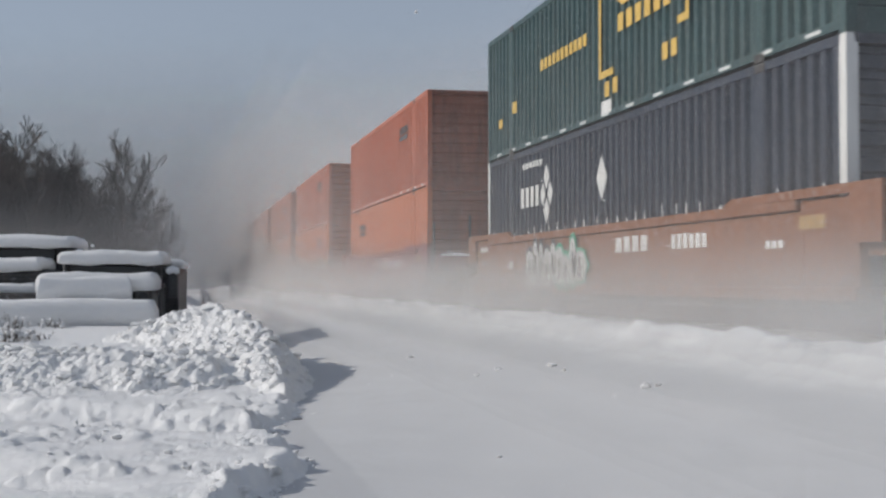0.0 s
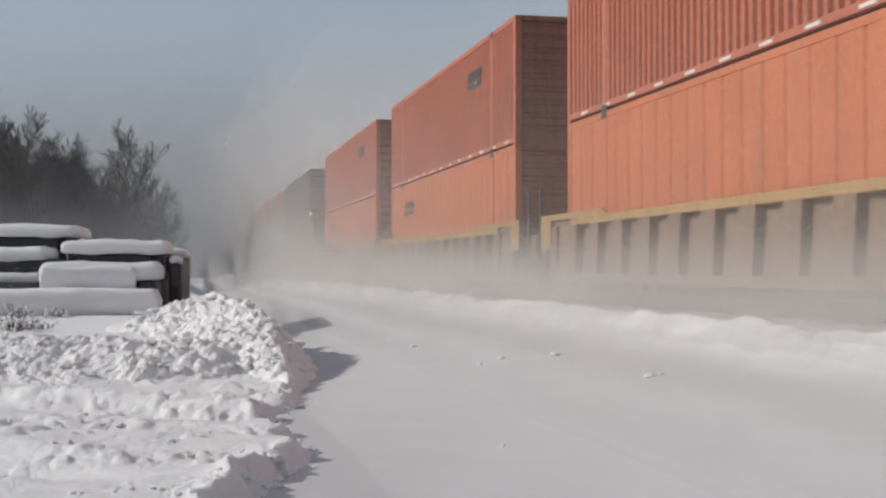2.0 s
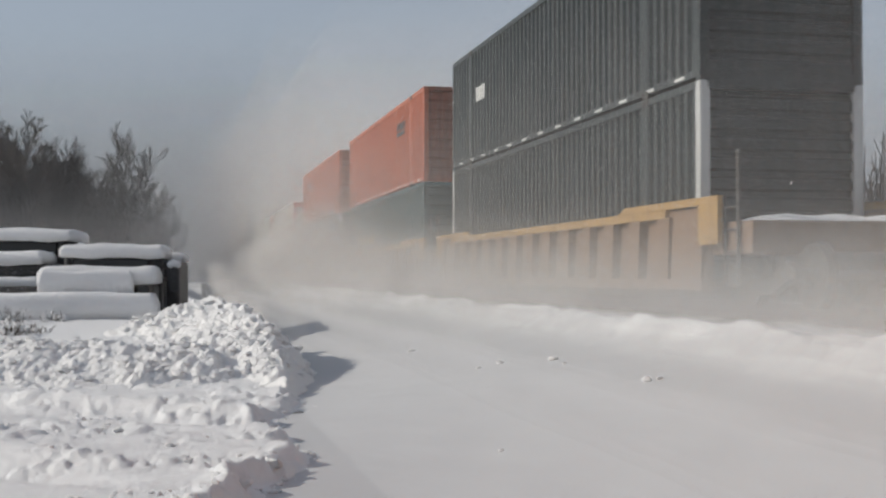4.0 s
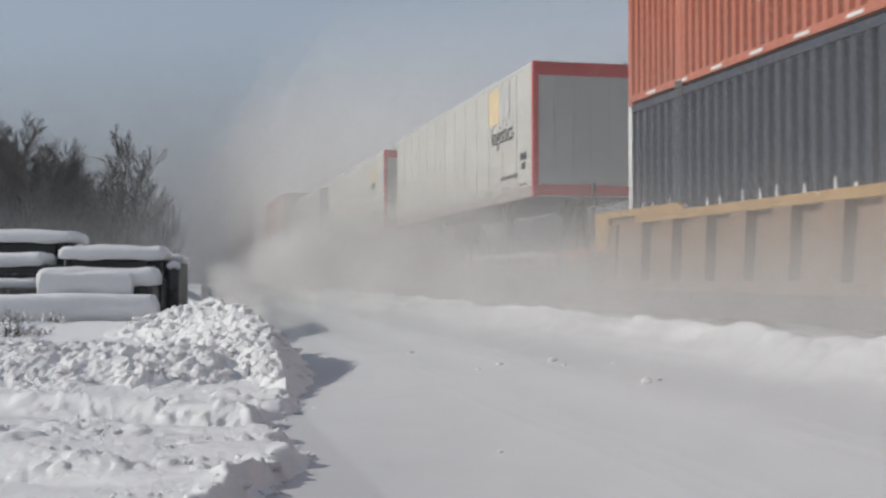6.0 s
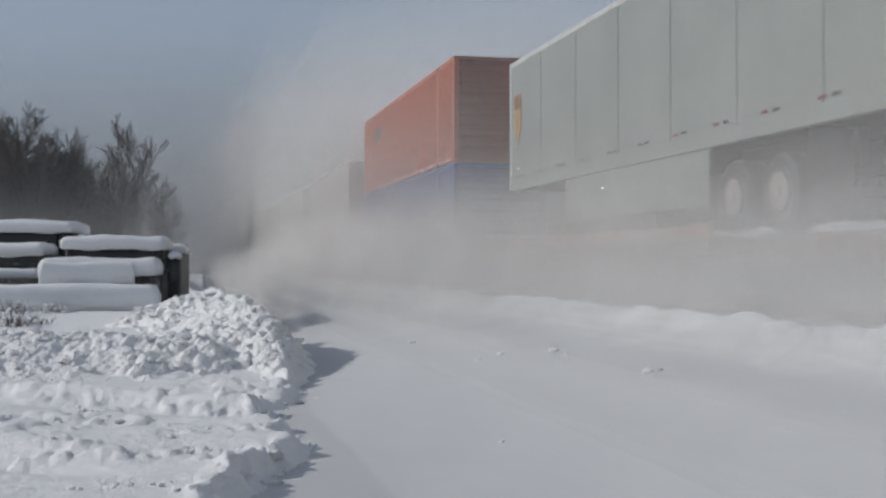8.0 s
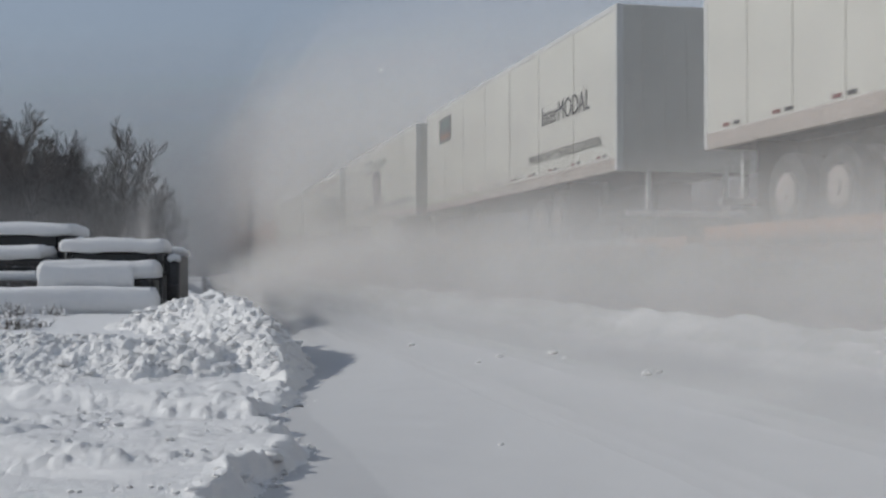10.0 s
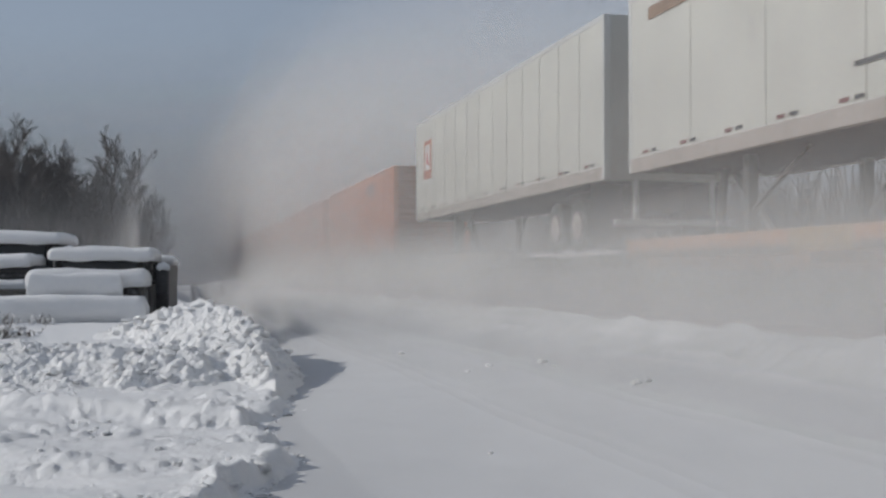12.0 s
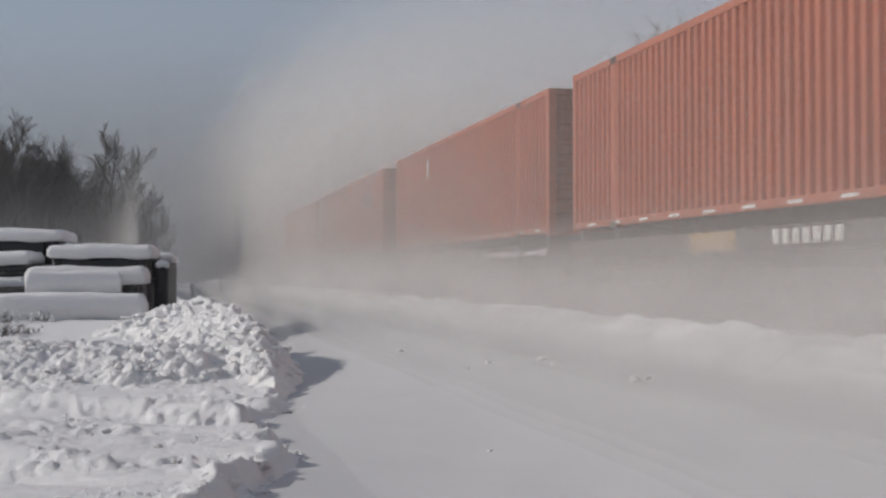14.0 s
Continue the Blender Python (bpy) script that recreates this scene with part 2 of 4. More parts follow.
def build_ground():
    angles = np.concatenate([np.arange(-180, -14.5, 1.0), np.arange(-14, 36, 0.11), np.arange(36, 180, 1.0), [180.0]])
    rings = np.concatenate([[0.0], np.arange(0.25, 6.4, 0.25), 6.5 * 1.0052 ** np.arange(0, 430), 6.5 * 1.0052 ** 430 * 1.12 ** np.arange(1, 38)])
    a, r = np.meshgrid(np.radians(angles), rings)
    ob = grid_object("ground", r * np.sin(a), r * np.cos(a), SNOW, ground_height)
    ob.data.materials.append(DIM_FIELD)
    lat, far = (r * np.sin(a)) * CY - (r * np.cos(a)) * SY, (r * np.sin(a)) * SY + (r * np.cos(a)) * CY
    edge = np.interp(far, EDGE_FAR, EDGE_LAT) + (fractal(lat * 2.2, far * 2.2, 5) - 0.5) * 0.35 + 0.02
    # faces right of the yard's edge take the toned-down snow
    dimmed = ((lat > edge) & (r < 300))[:-1, :-1].ravel()
    ob.data.polygons.foreach_set("material_index", dimmed.astype(np.int32))
    tagged(ob, "white snowfield toned down as under blown snow, with a rutted yard and track bank", "snow ground", kind="structure")


RIDGE_FAR = np.array([13.8, 14.6, 15.2, 15.8, 17.0, 18.6, 19.6, 20.3, 21.3, 22.8, 23.8])
RIDGE_LAT = np.array([-1.9, -1.88, -1.9, -1.96, -2.36, -2.9, -3.35, -3.8, -3.9, -4.1, -4.2])
RIDGE_TOP = np.array([-0.2, 0.06, 0.16, 0.32, 0.68, 0.98, 1.09, 1.18, 1.05, 0.70, -0.1])


def pile_height(x, y):
    """A heap that rises along a ridge away from the eye, steep to the right, with a windrow to its left."""
    lat, far = x * CY - y * SY, x * SY + y * CY
    wander = (fractal(far * 1.3, lat * 0.4, 91, 4) - 0.5) * 0.5
    crest = np.interp(far, RIDGE_FAR, RIDGE_LAT) + wander
    top = np.interp(far, RIDGE_FAR, RIDGE_TOP)
    off = lat - crest
    heap = top - np.where(off > 0, 0.85 * off + 0.25 * np.minimum(off, 0.15), -0.42 * off - 0.12 * np.minimum(-off, 0.8))
    row = 0.62 * np.exp(-((far - 16.7 - 0.05 * (lat + 6) - wander) / 1.05) ** 2) * smooth(-1.9, -3.2, lat) * (0.75 + 0.5 * fractal(lat * 0.8, far * 0.8, 97, 3))
    land = ground_height(x, y) - 0.05
    h = np.maximum(heap, row)
    body = smooth(-0.02, 0.14, h - land)
    dense = smooth(0.40, 0.62, fractal(lat * 1.1, far * 1.1, 111, 3))
    rough = (lumps(lat * 2.4, far * 2.4, 101) * 0.13 + lumps(lat * 5, far * 5, 103) * 0.08) * (0.15 + 0.85 * dense) + lumps(lat * 10, far * 10, 105) * 0.045 + lumps(lat * 18, far * 18, 109) * 0.025
    rough += (fractal(lat * 2.0, far * 2.0, 107, 7, 0.55) - 0.5) * 0.20
    return np.maximum(h, land) + body * (rough - 0.05) - 0.04 * (1 - body)


def build_pile():
    lat, far = np.meshgrid(np.arange(-9.0, -0.9, 0.022), np.arange(13.6, 24.2, 0.027))
    xs, ys = lat * CY + far * SY, -lat * SY + far * CY
    ob = grid_object("snow_mound", xs, ys, CRUST, pile_height)
    tagged(ob, "ploughed heap of crusted white snow, lumpy and sunlit", "snow pile")
    return ob


def crumbs(name, places, label, category):
    """Broken lumps of frozen snow, each a bent block of its own size, joined into one."""
    rnd = np.random.RandomState(len(places))
    bm = bmesh.new()
    bmesh.ops.create_icosphere(bm, subdivisions=1, radius=1.0)
    base = np.array([v.co[:] for v in bm.verts])
    tri = np.array([[v.index for v in f.verts] for f in bm.faces])
    bm.free()
    verts, faces = [], []
    for k, (x, y, z, r) in enumerate(places):
        v = base * (0.72 + 0.5 * rnd.rand(len(base), 1)) * (r * np.array([rnd.uniform(0.8, 1.5), rnd.uniform(0.7, 1.2), rnd.uniform(0.4, 0.75)]))
        a = rnd.uniform(0, 6.28)
        rot = np.array([[math.cos(a), -math.sin(a), 0], [math.sin(a), math.cos(a), 0], [0, 0, 1]])
        verts.append(v @ rot.T + np.array([x, y, z]))
        faces.append(tri + k * len(base))
    me = bpy.data.meshes.new(name)
    me.from_pydata(np.concatenate(verts).tolist(), [], np.concatenate(faces).tolist())
    me.materials.append(CRUST)
    return tagged(new(name, me), label, category, kind="stuff")


def scatter_crumbs():
    rnd = np.random.RandomState(12)
    lat, far = rnd.uniform(-8.6, -1.2, 9000), rnd.uniform(14.6, 22.0, 9000)
    x, y = lat * CY + far * SY, -lat * SY + far * CY
    rise = pile_height(x, y) - ground_height(x, y)
    clump = fractal(lat * 1.6, far * 1.6, 121, 3)
    keep = (rise > 0.06) & (clump + rnd.rand(9000) * 0.35 > 0.70)
    x, y, r = x[keep], y[keep], 0.010 + 0.085 * rnd.rand(keep.sum()) ** 4.5
    z = pile_height(x, y) + r * 0.25
    crumbs("snow_rubble", list(zip(x, y, z, r)), "broken white lumps of frozen snow on the heap", "snow lumps")
    lat, far = rnd.uniform(-5.2, -1.0, 2600), rnd.uniform(7.5, 15.5, 2600)
    edge = np.interp(far, EDGE_FAR, EDGE_LAT)
    keep = (lat < edge + 0.12) & (fractal(lat * 0.9, far * 1.3, 131, 3) + np.exp(-((edge - lat) / 0.25) ** 2) * 0.22 + rnd.rand(2600) * 0.25 > 0.80)
    lat, far = lat[keep], far[keep]
    x, y, r = lat * CY + far * SY, -lat * SY + far * CY, 0.006 + 0.032 * rnd.rand(keep.sum()) ** 4
    crumbs("snow_crumb", list(zip(x, y, ground_height(x, y) + r * 0.3, r)), "small white crumbs of snow on the trodden yard", "snow lumps")


build_ground()
build_pile()
scatter_crumbs()


# ---- the track ----
def build_track():
    t = thing("railway_track", "snow-covered railway track under the train", "railway track", kind="structure")
    for s in (-1, 1):
        x = MID + s * 0.7525
        part("rail", boxes(((x - 0.036, -60, RAIL - 0.04), (x + 0.036, 520, RAIL - 0.002)), ((x - 0.01, -60, RAIL - 0.16), (x + 0.01, 520, RAIL - 0.04)), ((x - 0.07, -60, RAIL - 0.18), (x + 0.07, 520, RAIL - 0.16))), STEEL, t)


build_track()


# ---- the train ----
MOVING = []
LONG, WIDE, TALL = 16.15, 2.59, 2.89


def on_train(ob, at, x=MID, z=RAIL):
    """Notes a thing whose front end passes the camera's line `at` metres after the start."""
    MOVING.append((ob, at, x, z))


def corrugated(x, y0, y1, z0, z1, depth, pitch, outward):
    """A wall of trapezoid ribs along y, pressed inwards."""
    bm = bmesh.new()
    n = max(1, round((y1 - y0) / pitch))
    p = (y1 - y0) / n
    row = []
    for i in range(n):
        a = y0 + i * p
        if pitch > 0.4:      # flat sheets between narrow pressed seams
            row += [(x, a), (x, a + p - 0.10), (x - outward * depth * 0.4, a + p - 0.07), (x - outward * depth * 0.4, a + p - 0.03)]
        else:
            row += [(x, a), (x, a + 0.42 * p), (x - outward * depth, a + 0.56 * p), (x - outward * depth, a + 0.86 * p)]
    row.append((x, y1))
    lo, hi = [bm.verts.new((u, v, z0)) for u, v in row], [bm.verts.new((u, v, z1)) for u, v in row]
    for i in range(len(row) - 1):
        q = (lo[i], lo[i + 1], hi[i + 1], hi[i])
        bm.faces.new(q if outward > 0 else q[::-1])
    return bm


MESHES = {}


def shared(key, name, make, mat, parent, label="", at=None):
    """A part whose mesh is built once for each key and material."""
    k = (key, mat.name)
    if k not in MESHES:
        bm = make()
        me = bpy.data.meshes.new(name)
        bm.to_mesh(me)
        bm.free()
        me.materials.append(mat)
        MESHES[k] = me
    ob = new(name, MESHES[k])
    ob.parent = parent
    if at is not None:
        ob.matrix_local = at
    if label:
        ob["label"] = label
    return ob


def container(paint, colour, at, base, pitch=0.24, dashes=True, marks=(), post=None):
    """A 53-foot box: its front end at y = 0, its floor at z = 0, its middle at x = 0."""
    c = thing("container", f"{colour} corrugated steel freight container on the moving train", "container", "containers on the train")
    h = WIDE / 2
    for s, nm in ((-1, "near"), (1, "far")):
        shared(("wall", s, pitch), "side_wall", lambda: corrugated(s * (h - 0.01), 0.16, LONG - 0.16, 0.16, TALL - 0.10, 0.065, pitch, s), paint, c)
        shared(("toprail", s), "top_rail", lambda: boxes(((s * h, 0.12, TALL - 0.12), (s * (h - 0.08), LONG - 0.12, TALL)), bevel=0.012), paint, c)
        shared(("botrail", s), "bottom_rail", lambda: boxes(((s * h, 0.12, 0.055), (s * (h - 0.1), LONG - 0.12, 0.17)), bevel=0.012), paint, c)
        for y in (0, LONG - 0.16):
            shared(("post", s, y), "corner_post", lambda: boxes(((s * h, y, 0.0), (s * (h - 0.16), y + 0.16, TALL)), bevel=0.015), post or paint, c)
        for y in (1.98, LONG - 1.98 - 0.24):
            shared(("lift", s, y), "lifting_post", lambda: boxes(((s * (h + 0.004), y, 0.03), (s * (h - 0.12), y + 0.24, TALL - 0.02)), bevel=0.015), paint, c)
            for z in (0.0, TALL - 0.13):
                shared(("cast", s, y, z), "corner_casting", lambda: boxes(((s * (h + 0.012), y - 0.02, z), (s * (h - 0.14), y + 0.26, z + 0.125)), bevel=0.02), STEEL, c)
    shared("roof", "roof", lambda: corrugated_roof(h), paint, c)
    shared("floor", "floor_frame", lambda: boxes(((-h + 0.1, 0.1, 0.05), (h - 0.1, LONG - 0.1, 0.14))), STEEL, c)
    # orange and red boxes have the shade of their front painted in
    shared("front", "front_end", lambda: end_wall(h), SHADED_END if paint in (ORANGE, RED) else paint, c)
    for s in (-1, 1):
        shared(("door", s), "door", lambda: boxes(((s * 0.012, LONG - 0.07, 0.14), (s * (h - 0.15), LONG - 0.02, TALL - 0.12)), bevel=0.01), paint, c)
        for x in (0.35, 0.85):
            shared(("bar", s, x), "locking_bar", lambda: rods(((s * x, LONG + 0.01, 0.1), (s * x, LONG + 0.01, TALL - 0.1), 0.022)), GALV, c)
    if dashes:
        for i in range(13):
            shared(("dash", i), "reflective_strip", lambda: boxes(((-h - 0.006, 0.55 + i * 1.2, 0.085), (-h - 0.001, 0.9 + i * 1.2, 0.13))), CHALK, c)
    for m in marks:
        m(c, -h - 0.004)
    on_train(c, at, z=RAIL + base)
    return c


def corrugated_roof(h):
    bm = bmesh.new()
    rows = []
    n = 40
    for i in range(n + 1):
        y = 0.1 + (LONG - 0.2) * i / n
        z = TALL - (0.03 if i % 2 else 0.008)
        rows.append((bm.verts.new((-h + 0.06, y, z)), bm.verts.new((h - 0.06, y, z))))
    for a, b in zip(rows, rows[1:]):
        bm.faces.new((a[0], a[1], b[1], b[0]))
    return bm


def end_wall(h):
    bm = bmesh.new()
    n, z0, z1 = 9, 0.16, TALL - 0.1
    prev = None
    for i in range(n):
        a, p = z0 + (z1 - z0) * i / n, (z1 - z0) / n
        for z, y in ((a, 0.03), (a + 0.5 * p, 0.03), (a + 0.62 * p, 0.075), (a + 0.88 * p, 0.075)):
            v = (bm.verts.new((-h + 0.15, y, z)), bm.verts.new((h - 0.15, y, z)))
            if prev:
                bm.faces.new((prev[0], prev[1], v[1], v[0]))
            prev = v
    block(bm, (-h + 0.1, 0.0, 0), (h - 0.1, 0.1, 0.16), 0.01)
    block(bm, (-h + 0.1, 0.0, TALL - 0.12), (h - 0.1, 0.1, TALL), 0.01)
    return bm


def bars(name, mat, y, z, w, h, rows=1, gap=0.4, lift=0.0, count=0):
    """Plain marks for lettering on the near wall: `count` strokes a row, or one bar."""
    def put(c, x):
        x -= lift
        items = []
        for r in range(rows):
            zz, hh = z - r * (h * (1 + gap)), h
            n = count or 1
            step = w / n
            for i in range(n):
                items.append(((x, y + i * step + 0.004, zz), (x - 0.006, y + (i + (0.72 if count else 1)) * step, zz + hh)))
        part(name, boxes(*items), mat, c)
    return put


def logo_box(y, z, s=1.0):
    """A row of dark strokes over a solid bar."""
    letters = [bars("name_mark", INK, y + i * 0.168 * s, z, 0.115 * s, 0.24 * s) for i in range(9)]
    return letters + [bars("name_bar", INK, y + 0.02, z - 0.19 * s, 1.46 * s, 0.14 * s)]


def shape(name, mat, outline, proud=0.006):
    """A flat mark on the near wall from an outline in (y, z)."""
    def put(c, x):
        part(name, prism(outline, x, x - proud, lambda u, v, w: (w, u, v)), mat, c)
    return put


def diamond(mat, y, z, w, h):
    return shape("diamond_mark", mat, [(y - w, z), (y, z - h), (y + w, z), (y, z + h)])


def carrier_mark(y, z, mat):
    """Four strokes and a knot of diamonds."""
    return [bars("name_mark", mat, y + 0.55 + i * 0.36, z - 0.2, 0.22, 0.42) for i in range(4)] + [diamond(mat, y, z + 0.34, 0.2, 0.26), diamond(mat, y, z - 0.34, 0.2, 0.26), diamond(mat, y + 0.25, z, 0.17, 0.24), diamond(mat, y - 0.25, z, 0.17, 0.24),
        bars("mark_line", mat, y + 0.3, z + 0.62, 1.5, 0.12, count=6)]


def text(body, y, z, size, mat):
    def put(c, x):
        words("lettering", body, size, mat, c, Matrix(((0, 0, -1, x - 0.003), (-1, 0, 0, y), (0, 1, 0, z), (0, 0, 0, 1))))
    return put


def bracket_logo():
    """The yellow corner brackets, blocks and small strokes of the green box."""
    m = [bars("bracket", GOLD, 4.30, 1.05, 0.12, 1.6), bars("bracket", GOLD, 8.10, 0.75, 0.12, 1.9), bars("bracket", GOLD, 7.5, 0.75, 0.6, 0.12), bars("bracket", GOLD, 4.42, 1.05, 0.3, 0.12)]
    m += [shape("round_mark", GOLD, [(y0 + 0.55 * math.cos(k * 0.628), 2.25 + 0.42 * math.sin(k * 0.628)) for k in range(10)]) for y0 in (5.6, 6.9)]
    m += [bars("name_mark", GOLD, 5.0 + i * 0.4, 1.42, 0.26, 0.30) for i in range(6)]
    m += [bars("foot_mark", GOLD, y, z, 0.22, 0.26) for y, z in ((7.3, 0.42), (7.7, 0.40), (4.75, 0.6), (5.1, 0.6))]
    m += [bars("side_mark", GOLD, 8.9 + i * 0.27, 1.50, 0.19, 0.22) for i in range(11)]
    m += [bars("unit_mark", CHALK, 7.6, 0.12, 0.5, 0.22), bars("unit_mark", GOLD, 13.6, 0.9, 0.35, 0.25), bars("unit_mark", GOLD, 14.8, 0.7, 0.3, 0.2), bars("unit_mark", GOLD, 2.5, 1.6, 0.2, 0.4)]
    return m


def block_logo():
    """Four angular block strokes 5 m long, three rules under them, a band under the roof."""
    m = [shape("block_mark", INK, [(y, 2.9), (y + 0.95, 2.9), (y + 1.05, 3.05), (y + 1.05, 3.85), (y + 0.1, 3.85), (y, 3.7)]) for y in (0.6, 1.9, 3.15, 4.4)]
    m += [lambda c, x, y=y: part("block_window", boxes(((x - 0.008, y + 0.26, 3.1), (x - 0.011, y + 0.8, 3.62)), bevel=0.001), WHITE, c) for y in (0.6, 1.9, 3.15, 4.4)]
    m += [bars("rule", INK, 3.6, 2.78 - i * 0.1, 1.9, 0.05) for i in range(3)] + [bars("name_mark", INK, 0.5 + i * 0.24, 2.6, 0.16, 0.2) for i in range(12)]
    m += [bars("band", BROWNCAR, 0.5, 4.45, 14.8, 0.2), bars("small_mark", INK, 8.5, 2.75, 0.9, 0.06), bars("small_mark", REDMARK, 7.0, 2.7, 0.1, 0.14), bars("small_mark", INK, 6.2, 2.72, 0.6, 0.06)]
    return m


def graffiti(c):
    """Sprayed white loops with green edges on the side of a well."""
    rnd = random.Random(77)
    for i in range(9):
        y, z, w, h = 8.7 + i * 0.40, 0.72 + 0.1 * math.sin(i * 2.1), rnd.uniform(0.16, 0.44), rnd.uniform(0.18, 0.50)
        for mat, k, x in ((TEAL if i < 4 else INK, 1.22, -1.506), (GALV, 1.0, -1.512)):
            pts = [(y + k * w * math.cos(a * 0.4488) * (1 + 0.18 * math.sin(3 * a + i)), z + k * h * math.sin(a * 0.4488)) for a in range(14)]
            part("spray_mark", prism(pts, x, x - 0.004, lambda u, v, d: (d, u, v)), mat, c)
        part("spray_stroke", boxes(((-1.520, y - 0.05, z - 0.2), (-1.514, y + 0.05, z + 0.16)), bevel=0.002), STEEL, c)


def well_car(paint, colour, at, ribs, low=False):
    """A well of a double-stack car: its well's front end lies 0.5 m ahead of its box."""
    c = thing("well_car", f"{colour} double-stack well car dusted with snow", "railway car", "cars of the train")
    top, h = 1.42, 1.50
    y0, y1 = -0.5, LONG + 0.5
    for s in (-1, 1):
        shared(("sill", s, ribs), "side_sheet", lambda: boxes(((s * 1.35, y0, 0.28), (s * 1.32, y1, top - 0.05)), bevel=0.005), paint, c)
        shared(("chord", s), "top_chord", lambda: boxes(((s * h, y0 + 1.3, top - 0.14), (s * 1.36, y1 - 1.3, top)), bevel=0.02), YELLOW if ribs else paint, c)
        shared(("lowchord", s), "bottom_chord", lambda: boxes(((s * h, y0, 0.22), (s * 1.30, y1, 0.38)), bevel=0.02), paint, c)
        if ribs:
            for i in range(15):
                y = -0.3 + i * (LONG + 0.6) / 14
                shared("rib%d" % s, "rib", lambda: prism([(-0.24, top - 0.13), (0.24, top - 0.13), (0.15, 0.38), (-0.15, 0.38)], s * 1.34, s * (h - 0.008), lambda u, v, d: (d, u, v)), paint, c, at=pose(0, y, 0))
        for e, y in ((-1, y0), (1, y1)):
            shared(("bulk", s, e), "end_post", lambda: boxes(((s * 1.44, y, 0.3), (s * 1.34, y - e * 1.3, top - 0.02)), bevel=0.02), paint, c)
            shared(("raised", s, e), "end_plate", lambda: prism([(y + e * 0.55, 0.86), (y + e * 0.55, top + 0.10), (y - e * 3.0, top + 0.10), (y - e * 3.3, top - 0.01), (y - e * 0.1, top - 0.01), (y - e * 0.1, 0.86)], s * 1.44, s * 1.512, lambda u, v, d: (d, u, v)), YELLOW if ribs else paint, c)
            shared(("step", s, e), "ladder", lambda: rods(*[((s * 1.40, y + e * 0.55, z), (s * 1.40, y + e * 0.95, z), 0.015) for z in (0.45, 0.75, 1.05, 1.35)],
                   ((s * 1.40, y + e * 0.55, 0.3), (s * 1.40, y + e * 0.55, 1.55), 0.022), ((s * 1.40, y + e * 0.95, 0.3), (s * 1.40, y + e * 0.95, 2.1), 0.03)), STEEL, c)
    for e, y in ((-1, y0), (1, y1)):
        shared(("end", e), "end_platform", lambda: boxes(((-1.35, y, 0.72), (1.35, y + e * 1.25, 1.16)), bevel=0.03), paint, c)
        shared(("bolster", e), "bolster", lambda: boxes(((-0.5, y + e * 0.2, 0.35), (0.5, y + e * 1.5, 0.74)), bevel=0.03), STEEL, c)
    if not ribs:
        shared(("panel", 1), "side_panel", lambda: boxes(((-1.45, y0 + 1.2, 0.36), (-1.39, y1 - 1.2, top - 0.16)), bevel=0.01), paint, c)
        car_marks(c, int(at))
    for e, y in ((-1, y0), (1, y1)):
        shared(("ledge", e), "platform_snow", lambda: snow_cap((-1.2, y + e * 0.1, 1.15), (1.2, y + e * 1.2, 1.30), 7), SNOW, c, "thin layer of snow")
    bogie(c, y0 - 0.9)
    bogie(c, y1 + 0.9)
    on_train(c, at)
    return c


def frost_spikes(c, x, seed, z0):
    """White tongues of frozen snow creeping up a wall from the car's edge."""
    rnd = random.Random(seed)
    y = 0.5
    while y < LONG - 0.4:
        w, h = rnd.uniform(0.015, 0.04), rnd.uniform(0.05, 0.20)
        part("frost_tongue", prism([(y - w, z0), (y + w, z0), (y + w * 0.3, z0 + h), (y - w * 0.2, z0 + h * 0.9)], x, x - 0.006, lambda u, v, d: (d, u, v)), SNOW, c)
        y += rnd.uniform(0.35, 0.75)


def car_marks(c, seed):
    """Stencilled strokes, patches and load marks on a car's side."""
    rnd = random.Random(seed)
    for y, z, mat, w, h, n in ((5.6, 0.92, CHALK, 1.5, 0.26, 4), (3.4, 0.92, CHALK, 1.3, 0.22, 6), (15.6, 1.12, CHALK, 0.7, 0.12, 3), (16.3, 1.02, YELLOW, 0.35, 0.16, 0),
                                (15.7, 0.82, CHALK, 0.5, 0.09, 2), (0.2, 1.05, YELLOW, 0.6, 0.18, 0), (1.2, 0.85, CHALK, 0.5, 0.1, 3), (13.4, 0.7, CHALK, 0.28, 0.18, 0)):
        step = w / max(n, 1)
        for i in range(max(n, 1)):
            part("stencil_mark", boxes(((-1.452, y + i * step, z), (-1.457, y + i * step + step * (0.7 if n else 1), z + h * rnd.uniform(0.9, 1.0)))), mat, c)


def bogie(c, y):
    """Two axles and side frames under a car's end."""
    for s in (-1, 1):
        shared(("frame", s), "side_frame", lambda: prism([(-1.05, 0.52), (-0.75, 0.62), (-0.35, 0.40), (0.35, 0.40), (0.75, 0.62), (1.05, 0.52), (1.05, 0.40), (0.8, 0.36), (0.4, 0.18), (-0.4, 0.18), (-0.8, 0.36), (-1.05, 0.40)],
               s * 0.98, s * 1.12, lambda u, v, w: (w, u, v)), STEEL, c, at=pose(0, y, 0))
        for d in (-0.87, 0.87):
            shared(("wheel", s), "wheel", lambda: rods(((s * 0.69, 0, 0), (s * 0.80, 0, 0), 0.42, 0.42, 24), ((s * 0.66, 0, 0), (s * 0.69, 0, 0), 0.45, 0.45, 24), ((s * 0.8, 0, 0), (s * 0.95, 0, 0), 0.12, 0.12, 12)), STEEL, c, at=pose(0, y + d, 0.42))
    for d in (-0.87, 0.87):
        shared("axle", "axle", lambda: rods(((-0.7, 0, 0), (0.7, 0, 0), 0.08)), STEEL, c, at=pose(0, y + d, 0.42))


